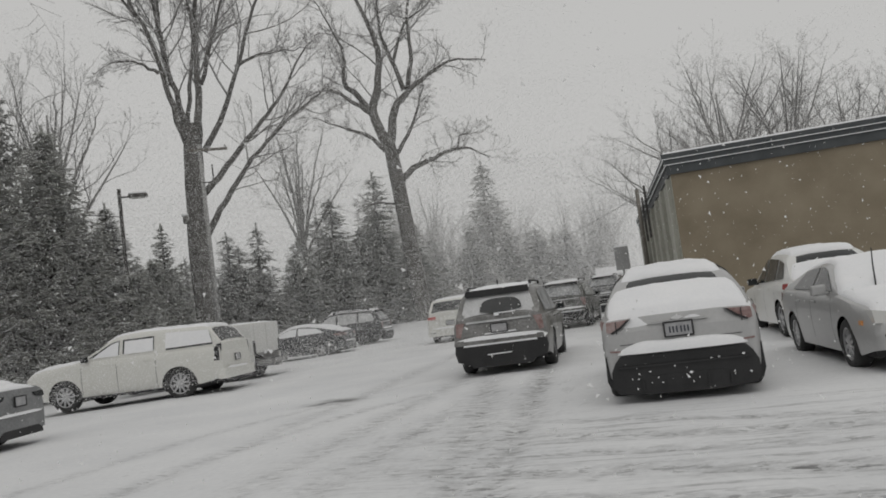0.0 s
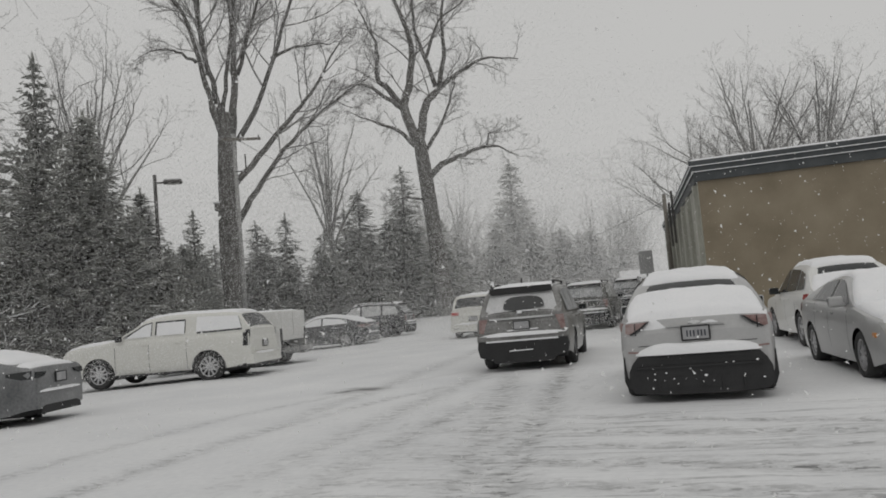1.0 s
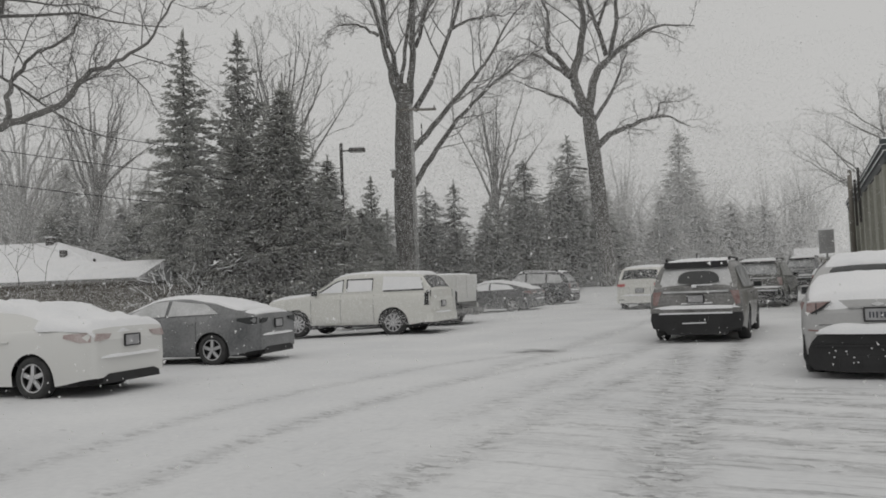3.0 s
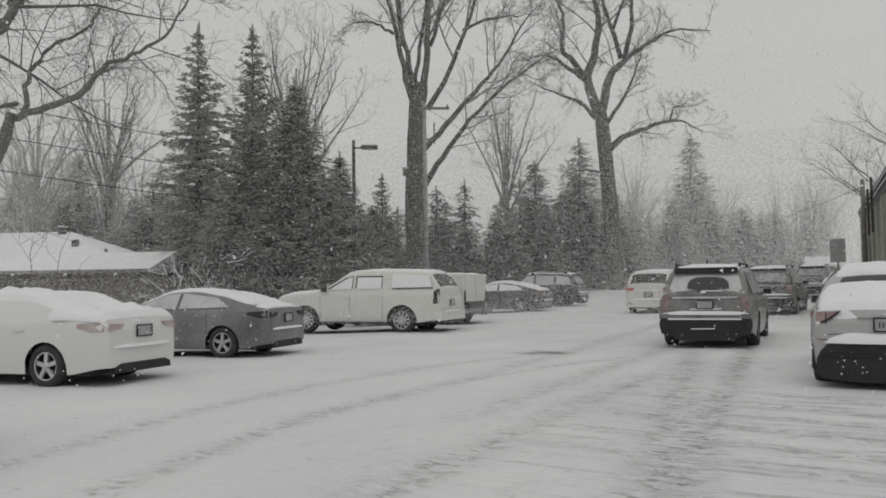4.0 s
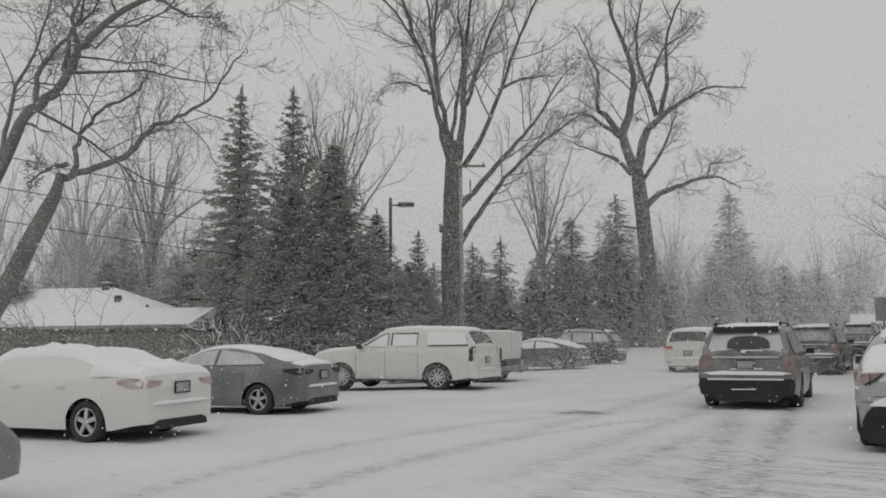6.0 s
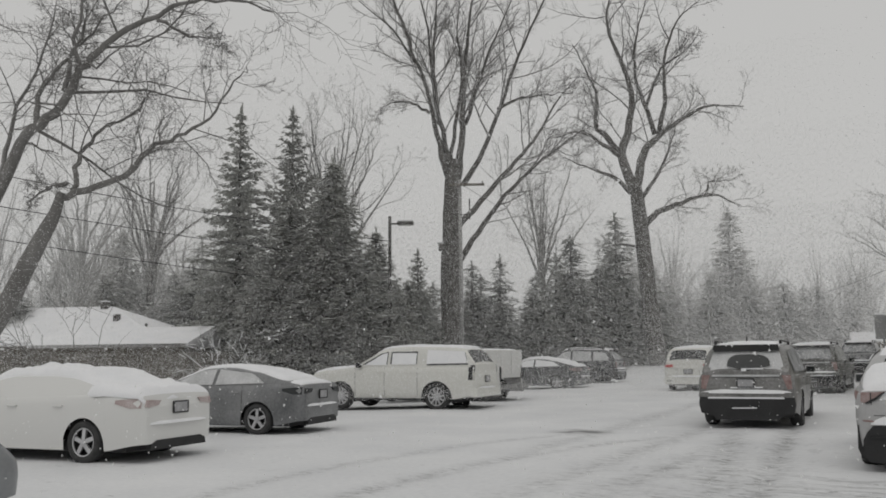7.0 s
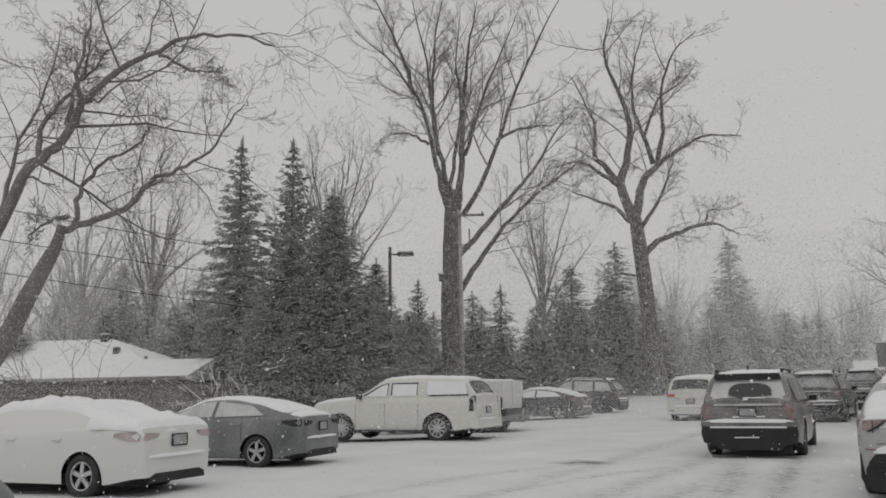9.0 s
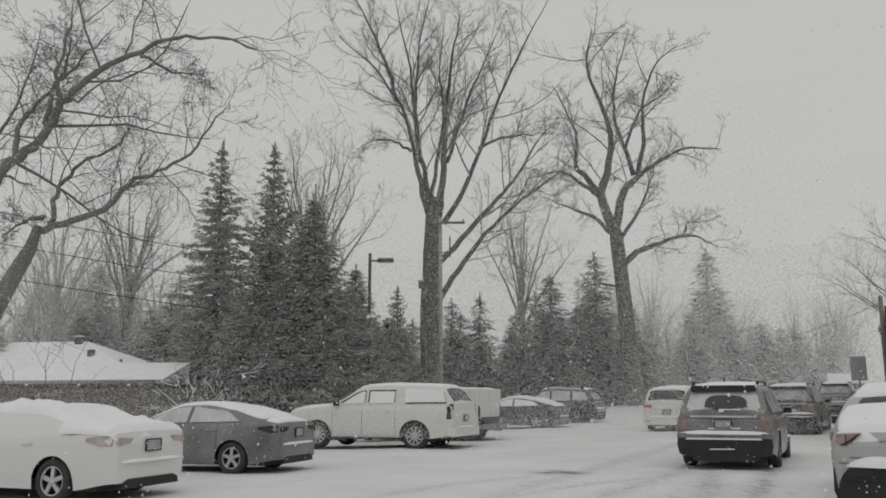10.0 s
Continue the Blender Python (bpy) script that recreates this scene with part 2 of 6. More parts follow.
def ground():
    xs, ys = lines(-420, 420, -16, 7, 0.12), lines(-420, 700, 3.5, 30, 0.12)
    vs, wear = [], []
    for y in ys:
        for x in xs:
            near = -40 < x < 40 and -10 < y < 60
            t = track_wear(x, y) if near else 0.0
            wear.append(t)
            vs.append((x, y, ground_z(x, y) + (snow_relief(x, y) - 0.03 * t if near else 0)))
    w = len(xs)
    fs = [(j * w + i, j * w + i + 1, (j + 1) * w + i + 1, (j + 1) * w + i) for j in range(len(ys) - 1) for i in range(w - 1)]
    m = material("trodden_snow_on_asphalt", (0.65, 0.658, 0.672), (0.79, 0.795, 0.8), 0.8, 0, 0.5, 12, 0.45, depth=0.03)
    n, l = m.node_tree.nodes, m.node_tree.links
    b = n["Principled BSDF"]
    co = n.new("ShaderNodeTexCoord")
    sep = n.new("ShaderNodeSeparateXYZ")
    l.new(co.outputs["Object"], sep.inputs[0])

    def math_node(op, a, c=None, d=None):
        q = n.new("ShaderNodeMath")
        q.operation = op
        for k, v in enumerate((a, c, d)):
            if v is not None:
                if isinstance(v, (int, float)):
                    q.inputs[k].default_value = v
                else:
                    l.new(v, q.inputs[k])
        return q.outputs[0]

    def streaks(stretch, scale, lo, hi):
        mp = n.new("ShaderNodeMapping")
        mp.inputs["Scale"].default_value = stretch
        l.new(co.outputs["Object"], mp.inputs["Vector"])
        t = n.new("ShaderNodeTexNoise")
        t.inputs["Scale"].default_value, t.inputs["Detail"].default_value, t.inputs["Roughness"].default_value = scale, 11, 0.72
        t.inputs["Distortion"].default_value = 0.25
        l.new(mp.outputs[0], t.inputs["Vector"])
        r = n.new("ShaderNodeMapRange")
        r.inputs["From Min"].default_value, r.inputs["From Max"].default_value = lo, hi
        l.new(t.outputs["Fac"], r.inputs["Value"])
        return r.outputs[0]

    def band(v, a, c, soft):
        up, dn = n.new("ShaderNodeMapRange"), n.new("ShaderNodeMapRange")
        for r, f, t in ((up, a - soft, a + soft), (dn, c + soft, c - soft)):
            r.inputs["From Min"].default_value, r.inputs["From Max"].default_value = f, t
            r.interpolation_type = "SMOOTHSTEP"
            l.new(v, r.inputs["Value"])
        return math_node("MULTIPLY", up.outputs[0], dn.outputs[0])

    x, y = sep.outputs[0], sep.outputs[1]
    worn = n.new("ShaderNodeAttribute")
    worn.attribute_name = "wear"
    worn = math_node("POWER", worn.outputs["Fac"], 0.6)
    tyre = math_node("MULTIPLY", worn, streaks((1.1, 1.5, 1), 3.2, 0.38, 0.62))
    crumbs = math_node("MULTIPLY", worn, streaks((0.9, 2.0, 1), 4.5, 0.535, 0.565))
    cross = math_node("MULTIPLY", streaks((0.3, 4.6, 1), 1.6, 0.51, 0.62), band(y, 5.2, 11.2, 0.8))
    cross = math_node("MULTIPLY", cross, band(x, -3.2, 12, 1.8))
    lane = math_node("MULTIPLY", streaks((2.0, 0.7, 1), 1.8, 0.53, 0.74), band(y, 5, 17, 2.5))
    lane = math_node("MULTIPLY", lane, band(x, -4.6, -1.4, 0.8))
    patchx = math_node("MULTIPLY", band(x, -6.95, -5.95, 0.35), band(y, 15.1, 15.9, 0.3))
    patchx = math_node("MULTIPLY", patchx, streaks((1, 1, 1), 2.2, 0.35, 0.6))
    near = math_node("MULTIPLY", streaks((1.0, 1.6, 1), 2.4, 0.6, 0.72), band(y, 3, 13, 1.5))
    grit = math_node("MULTIPLY_ADD", streaks((0.8, 1.7, 1), 9.0, 0.4, 0.58), 0.7, 0.3)
    streaky = math_node("MULTIPLY", math_node("MULTIPLY", math_node("MAXIMUM", math_node("MAXIMUM", cross, lane), near), grit), 0.6)
    pressed = math_node("MAXIMUM", math_node("MULTIPLY", tyre, 0.62), crumbs)
    total = math_node("MULTIPLY", math_node("MAXIMUM", math_node("MAXIMUM", streaky, pressed), patchx), 0.9)
    slush = n.new("ShaderNodeMixRGB")
    slush.inputs[2].default_value = (0.07, 0.07, 0.068, 1)
    l.new(total, slush.inputs[0])
    old = b.inputs["Base Color"].links[0].from_socket
    l.new(old, slush.inputs[1])
    l.new(slush.outputs[0], b.inputs["Base Color"])
    g = mesh_object("ground", vs, fs, m, smooth=True)
    g.data.attributes.new("wear", "FLOAT", "POINT").data.foreach_set("value", wear)
    tagged(g, "snow-covered car park with slushy wheel tracks", "ground", kind="structure")


ground()


# ---- cars ----
def interp(points, v):
    return float(np.interp(v, [p[0] for p in points], [p[1] for p in points]))


MESHES = {}


def wheel(parent, x, y, r, width, rim_mat, spokes):
    """A tyre with its spoked rim; outer face towards the sign of x."""
    side = 1 if x > 0 else -1
    key = (r, width, spokes, rim_mat.name)
    if key not in MESHES:
        prof = [(r * 0.66, -0.5), (r * 0.9, -0.5), (r * 0.985, -0.36), (r, -0.2), (r, 0.2), (r * 0.985, 0.36), (r * 0.9, 0.5), (r * 0.66, 0.46), (r * 0.64, 0.2), (r * 0.64, -0.4)]
        n = 30
        vs, fs = [], []
        for k in range(n):
            a = 2 * math.pi * k / n
            vs += [(w * width, q * math.cos(a), q * math.sin(a)) for q, w in prof]
        m = len(prof)
        for k in range(n):
            for j in range(m):
                fs.append((k * m + j, k * m + (j + 1) % m, ((k + 1) % n) * m + (j + 1) % m, ((k + 1) % n) * m + j))
        t = mesh_object("tyre", vs, fs, RUBBER, smooth=True)
        bm = bmesh.new()
        bmesh.ops.create_cone(bm, cap_ends=True, segments=28, radius1=r * 0.63, radius2=r * 0.63, depth=0.03, matrix=pose(-0.02, 0, 0, 0, 90, 0))
        back = part("rim_barrel", bm, BLACK, None)
        bm = bmesh.new()
        bmesh.ops.create_cone(bm, cap_ends=True, segments=16, radius1=r * 0.15, radius2=r * 0.12, depth=0.05, matrix=pose(width * 0.34, 0, 0, 0, 90, 0))
        for k in range(spokes):
            a = 360 * k / spokes
            bmesh.ops.create_cube(bm, size=1, matrix=pose(0, 0, 0, a, 0, 0) @ pose(width * 0.31, 0, r * 0.37, 0, -6, 0) @ Matrix.Diagonal((0.035, r * (1.25 / spokes) if spokes > 6 else r * 0.2, r * 0.52, 1)))
        # outer lip
        lip = [(0.60, 0.42), (0.66, 0.44), (0.66, 0.34), (0.60, 0.32)]
        rings = [[bm.verts.new((w * width, r * q * math.cos(2 * math.pi * k / 28), r * q * math.sin(2 * math.pi * k / 28))) for q, w in lip] for k in range(28)]
        for k in range(28):
            for j in range(4):
                bm.faces.new((rings[k][j], rings[k][(j + 1) % 4], rings[(k + 1) % 28][(j + 1) % 4], rings[(k + 1) % 28][j]))
        rim = part("rim", bm, rim_mat, None)
        MESHES[key] = (t.data, back.data, rim.data)
        for o in (t, back, rim):
            bpy.data.objects.remove(o)
    me = MESHES[key]
    w = new("wheel", me[0])
    w.parent = parent
    w.matrix_basis = pose(x - side * width * 0.5, y, r, 31 * (y + x), 0, 0 if side > 0 else 180)
    for nm, d in (("rim_barrel", me[1]), ("rim", me[2])):
        o = new(nm, d)
        o.parent = w
    return w


class Car:
    """A car body lofted from its side profile. y runs forward, z up from the road."""

    def __init__(self, name, label, group, x, y, rz, L, W, top, cabin, axles, r, paint_mat, rim=ALLOY, spokes=5, clear=0.24, roof_w=0.74, belt=0.96,
                 lower=None, lower_z=0.0, arch=0.07, taper=0.1):
        self.L, self.W, self.top, self.cabin, self.r, self.axles = L, W, top, cabin, r, axles
        self.roof_w, self.belt, self.clear, self.arch, self.taper = roof_w, belt, clear, arch, taper
        self.e = anchor(name, x, y, ground_z(x, y) - 0.025, rz)
        tagged(self.e, label, "car", group)
        self.zr = max(p[1] for p in cabin)
        self.paint = paint_mat
        self.body()
        self.cabin_shell()
        tread = 0.22 if r < 0.36 else 0.25
        for ya in axles:
            for s in (1, -1):
                wheel(self.e, s * (self.hw(ya) * 0.985), ya, r, tread, rim, spokes)
        wells = [((0, ya, r + 0.12), (W * 0.86, 2 * (r + arch) - 0.04, 2 * r * 0.72)) for ya in axles]
        wells.append(((0, 0, clear + 0.06), (W * 0.84, L * 0.86, 0.16)))
        part("underbody", box_bm(wells), BLACK, self.e, "black underbody and wheel wells")

    def hw(self, y):
        d = max(0, abs(y) - (self.L / 2 - 0.75)) / 0.75
        e = max(0, abs(y) - (self.L / 2 - 0.14)) / 0.14
        end = 1 - 0.06 * (1 - math.sqrt(max(0, 1 - min(1, e) ** 2)))
        return self.W / 2 * end * (1 - self.taper * (1.25 - 1.25 * math.sqrt(max(0, 1 - 0.96 * min(1, d) ** 2))))

    def zt(self, y):
        return interp(self.top, y)

    def zc(self, y):
        return sum(interp(self.cabin, y + o) for o in (-0.16, -0.08, 0, 0.08, 0.16)) / 5

    def in_cabin(self, y):
        return self.cabin[0][0] < y < self.cabin[-1][0]

    def side_x(self, y, z):
        """Half width of the car's skin at the height z."""
        hw, zt = self.hw(y), self.zt(y)
        if z <= zt:
            return hw * interp([(self.clear, 0.955), (self.clear + 0.2, 0.985), (0.62 * zt, 1.0), (zt - 0.1, 0.985), (zt, 0.95)], z)
        f = (z - zt) / max(0.05, self.zr - zt)
        return hw * (0.935 + (self.roof_w - 0.935) * f)

    def height(self, x, y):
        """Height of the upper skin over a spot of the plan."""
        x, zt = abs(x), self.zt(y)
        hw = self.hw(y)
        z = zt + 0.03 * (1 - min(1, x / (0.9 * hw)) ** 2)
        if self.in_cabin(y):
            zc = self.zc(y)
            if zc > z:
                wr = self.side_x(y, zc) * 0.93
                wb = hw * 0.93
                if x <= wr:
                    z = max(z, zc - 0.05 * (x / wr) ** 3)
                elif x < wb:
                    z = max(z, zc - 0.05 + (zt - zc + 0.05) * (x - wr) / (wb - wr))
        return z

    def bottom(self, y):
        z = self.clear + 0.1 * smooth_step(self.L / 2 - 0.7, self.L / 2, abs(y))
        R = self.r + self.arch
        for ya in self.axles:
            if abs(y - ya) < R:
                z = max(z, self.r * 0.9 + math.sqrt(R * R - (y - ya) ** 2))
        return z

    def stations(self):
        ys = list(np.linspace(-self.L / 2, self.L / 2, 49))
        R = self.r + self.arch
        for ya in self.axles:
            ys += [ya + R * math.sin(a) for a in np.linspace(-math.pi / 2, math.pi / 2, 15)] + [ya - R - 0.004, ya + R + 0.004]
        ys += [k * (self.L / 2 - 0.14 * f) for f in (0.03, 0.12, 0.3, 0.6) for k in (1, -1)]
        ys += [p[0] for p in self.top if abs(p[0]) <= self.L / 2]
        return sorted(set(round(v, 3) for v in ys))

    def body(self):
        ys = self.stations()
        rows = []
        for y in ys:
            zb, zt, hw = self.bottom(y), self.zt(y), self.hw(y)
            zb = min(zb, zt - 0.06)
            half = []
            for f in (0, 0.12, 0.3, 0.5, 0.7, 0.86, 0.95):
                z = zb + (zt - zb) * f
                half.append((self.side_x(y, z), z))
            half += [(0.93 * hw, zt), (0.86 * hw, zt + 0.012), (0.5 * hw, zt + 0.026), (0, zt + 0.03)]
            rows.append([(x, y, z) for x, z in half] + [(-x, y, z) for x, z in half[-2::-1]])
        n = len(rows[0])
        vs = [v for r in rows for v in r]
        fs = [(i * n + j, i * n + j + 1, (i + 1) * n + j + 1, (i + 1) * n + j) for i in range(len(rows) - 1) for j in range(n - 1)]
        fs += [tuple(range(n)), tuple(range((len(rows) - 1) * n, len(rows) * n))[::-1]]
        ob = mesh_object("body", vs, fs, self.paint, self.e, smooth=True)
        ob.data.set_sharp_from_angle(angle=radians(38))

    def cabin_shell(self):
        a, b = self.cabin[0][0], self.cabin[-1][0]
        ys = sorted(set([round(v, 3) for v in np.linspace(a, b, 41)] + [round(p[0], 3) for p in self.cabin]))
        rows = []
        for y in ys:
            zt, zc = self.zt(y) - 0.02, max(self.zc(y), self.zt(y))
            half = [(self.side_x(y, self.zt(y) + 0.001), zt)]
            for f in (0.3, 0.6, 0.85):
                z = zt + (zc - zt) * f
                half.append((self.side_x(y, max(z, self.zt(y) + 0.001)), z))
            xe = self.side_x(y, zc)
            half += [(xe * 0.975, zc - 0.045), (xe * 0.9, zc - 0.02), (xe * 0.5, zc - 0.003), (0, zc)]
            rows.append([(x, y, z) for x, z in half] + [(-x, y, z) for x, z in half[-2::-1]])
        n = len(rows[0])
        vs = [v for r in rows for v in r]
        fs = [(i * n + j, i * n + j + 1, (i + 1) * n + j + 1, (i + 1) * n + j) for i in range(len(rows) - 1) for j in range(n - 1)]
        fs += [tuple(range(n)), tuple(range((len(rows) - 1) * n, len(rows) * n))[::-1]]
        ob = mesh_object("cabin", vs, fs, self.paint, self.e, smooth=True)
        ob.data.set_sharp_from_angle(angle=radians(35))

    def side_window(self, poly, mat=GLASS, sides=(1, -1), name="side_window", label="", lift=0.012):
        """A pane on the flank; poly in (y, z)."""
        for s in sides:
            vs, fs = [], []
            ys = [p[0] for p in poly]
            for k in range(13):
                y = min(ys) + (max(ys) - min(ys)) * k / 12
                zs = []
                for i in range(len(poly)):
                    (y0, z0), (y1, z1) = poly[i], poly[(i + 1) % len(poly)]
                    if abs(y1 - y0) > 1e-6 and min(y0, y1) - 1e-6 <= y <= max(y0, y1) + 1e-6:
                        zs.append(z0 + (z1 - z0) * (y - y0) / (y1 - y0))
                    elif abs(y1 - y0) <= 1e-6 and abs(y - y0) < 1e-6:
                        zs += [z0, z1]
                lo, hi = min(zs), max(zs)
                for f in (0, 0.5, 1):
                    z = lo + (hi - lo) * f
                    vs.append((s * (self.side_x(y, z) + lift), y, z))
            for k in range(12):
                for j in range(2):
                    fs.append((k * 3 + j, k * 3 + j + 1, k * 3 + j + 4, k * 3 + j + 3))
            mesh_object(name, vs, fs, mat, self.e, label, smooth=True)

    def top_pane(self, name, y0, y1, w0, w1, mat=GLASS, label="", lift=0.014):
        """A windscreen or rear pane lying on the sloping skin between y0 and y1."""
        vs, fs, n = [], [], 9
        for k in range(9):
            y = y0 + (y1 - y0) * k / 8
            w = w0 + (w1 - w0) * k / 8
            for i in range(n):
                u = -1 + 2 * i / (n - 1)
                x = u * w * min(self.side_x(y, self.zc(y)), self.W / 2) * 0.93
                dz = abs(self.zc(y + 0.03) - self.zc(y - 0.03)) / 0.06
                sl = 1 if self.zc(y + 0.05) < self.zc(y - 0.05) else -1
                q = lift / math.hypot(1, dz)
                vs.append((x, y + sl * dz * q, self.height(x, y) + q))
        for k in range(8):
            for i in range(n - 1):
                a = k * n + i
                fs.append((a, a + 1, a + n + 1, a + n))
        mesh_object(name, vs, fs, mat, self.e, label, smooth=True)

    def snow(self, y0, y1, w=0.9, thick=0.06, rough=0.35, name="snow_cover", seed=0, only=None):
        """A soft slab of snow lying on the upper skin."""
        ny, nx = max(8, int((y1 - y0) / 0.07)), 25
        up, low = [], []
        for j in range(ny + 1):
            v = j / ny
            y = y0 + (y1 - y0) * v
            for i in range(nx + 1):
                u = -1 + 2 * i / nx
                wob = 1 + 0.05 * noise.noise((y * 2.3, u, seed)) if abs(u) > 0.8 else 1
                half = w * self.hw(y)
                x = u * half * wob
                if self.in_cabin(y):
                    ease = smooth_step(0.02, 0.4, self.zc(y) - self.zt(y))
                    x = u * (half + (min(half, self.side_x(y, self.zc(y)) * min(1, w + 0.08)) - half) * ease) * wob
                edge = min(1, (1 - abs(u)) / 0.14) ** 0.5 if abs(u) < 1 else 0
                ends = min(1, min(v, 1 - v) * (y1 - y0) / 0.12) ** 0.5
                h = self.height(x, y)
                t = thick * edge * ends * (1 + rough * noise.noise((x * 2.2, y * 2.2, seed + 2)) + 0.6 * rough * noise.noise((x * 7, y * 7, seed)))
                up.append((x, y + 0.02 * noise.noise((x * 3, seed, 1)), h + max(0, t) + 0.012 * ends))
                low.append((x, y, h - 0.03))
        w_ = nx + 1
        fs = [(j * w_ + i, j * w_ + i + 1, (j + 1) * w_ + i + 1, (j + 1) * w_ + i) for j in range(ny) for i in range(nx)]
        o = len(up)
        rim = [i for i in range(w_)] + [j * w_ + nx for j in range(1, ny + 1)] + [ny * w_ + i for i in range(nx - 1, -1, -1)] + [j * w_ for j in range(ny - 1, 0, -1)]
        for k, a in enumerate(rim):
            b = rim[(k + 1) % len(rim)]
            fs.append((a, o + a, o + b, b))
        mesh_object(name, up + low, fs, SNOW, self.e, "soft fresh snow", smooth=True)

    def rear_y(self, z):
        """y of the tail at the height z."""
        for y in np.linspace(-self.L / 2, 0, 1500):
            h = max(self.zt(y), self.zc(y) if self.in_cabin(y) else 0)
            if h >= z:
                return float(y)
        return -self.L / 2

    def block(self, name, c, s, mat, label="", bevel=0.015, both=False, tilt=0.0, rz=0.0):
        for k in (1, -1) if both else (1,):
            bm = bmesh.new()
            bmesh.ops.create_cube(bm, size=1, matrix=pose(c[0] * k, c[1], c[2], tilt, 0, rz * k) @ Matrix.Diagonal((*s, 1)))
            if bevel:
                bmesh.ops.bevel(bm, geom=bm.edges[:], offset=min(bevel, min(s) * 0.45), segments=2, affect="EDGES", profile=0.6)
            part(name, bm, mat, self.e, label)

    def slab(self, name, poly, y, depth, mat, label="", mirror=True, snow_lip=0.0):
        """A lamp or trim cut from an outline in (x, z), standing proud of the tail or nose at y."""
        for k in (1, -1) if mirror else (1,):
            bm = bmesh.new()
            ring = [bm.verts.new((x * k, y, z)) for x, z in poly]
            f = bm.faces.new(ring)
            ex = bmesh.ops.extrude_face_region(bm, geom=[f])
            bmesh.ops.translate(bm, vec=(0, depth, 0), verts=[g for g in ex["geom"] if isinstance(g, bmesh.types.BMVert)])
            part(name, bm, mat, self.e, label)

    def mirrors(self, y, z, mat):
        for k in (1, -1):
            x = self.side_x(y, z)
            bm = box_bm([((k * (x + 0.13), y, z + 0.05), (0.2, 0.11, 0.15)), ((k * (x + 0.02), y + 0.01, z), (0.08, 0.05, 0.05))], 0.03)
            mob = part("door_mirror", bm, mat, self.e)
            part("mirror_glass", box_bm([((k * (x + 0.13), y - 0.058, z + 0.05), (0.16, 0.006, 0.11))]), GLASS, mob)

    def handles(self, ys, z, mat=None):
        for y in ys:
            for k in (1, -1):
                x = self.side_x(y, z)
                part("door_handle", box_bm([((k * (x + 0.018), y, z), (0.03, 0.19, 0.03))], 0.008), mat or self.paint, self.e)

    def seams(self, ys, z0=0.34, z1=None):
        """Door shut lines as narrow dark strips on the flank."""
        for y in ys:
            for k in (1, -1):
                top = (z1 or self.zt(y)) - 0.02
                vs, fs = [], []
                for i in range(7):
                    z = z0 + (top - z0) * i / 6
                    x = k * (self.side_x(y, z) + 0.002)
                    vs += [(x, y - 0.006, z), (x, y + 0.006, z)]
                fs = [(2 * i, 2 * i + 1, 2 * i + 3, 2 * i + 2) for i in range(6)]
                mesh_object("door_gap", vs, fs, BLACK, self.e)

    def plate(self, y, z, bars=True, face=-1):
        p = part("number_plate", box_bm([((0, y, z), (0.31, 0.02, 0.155))], 0.006), PLATE, self.e, "small number plate with dark bars")
        if bars:
            for k in range(6):
                part("plate_bar", box_bm([((-0.1 + 0.04 * k + (0.01 if k > 2 else 0), y + face * 0.0125, z - 0.005), (0.018, 0.004, 0.075))]), PLATE_MARK, p)
        part("plate_frame", box_bm([((0, y + face * 0.004, z + 0.085), (0.34, 0.025, 0.018)), ((0, y + face * 0.004, z - 0.085), (0.34, 0.025, 0.018)), ((0.165, y + face * 0.004, z), (0.018, 0.025, 0.155)), ((-0.165, y + face * 0.004, z), (0.018, 0.025, 0.155))]), BLACK, p)


def sill_snow(c, half, y, z, depth=0.14, thick=0.07):
    """A ridge of snow on a bumper ledge."""
    vs, fs, n = [], [], 26
    for i in range(n + 1):
        u = -1 + 2 * i / n
        x = u * half
        bow = 0.12 * u ** 4
        t = thick * (1 - abs(u) ** 6) * (1 + 0.3 * noise.noise((x * 3, z, y)))
        for k, (dy, dz) in enumerate(((-depth * 0.55, -0.015), (-depth * 0.5, t * 0.55), (-depth * 0.1, t), (depth * 0.5, t * 1.05), (depth * 0.6, -0.015))):
            vs.append((x, y + dy + bow, z + dz))
    for i in range(n):
        for k in range(4):
            fs.append((i * 5 + k, i * 5 + k + 1, i * 5 + k + 6, i * 5 + k + 5))
    mesh_object("bumper_snow", vs, fs, SNOW, c.e, "ridge of fresh snow", smooth=True)


ROW = "cars parked along the lane"
BAY = "cars parked in the bays"


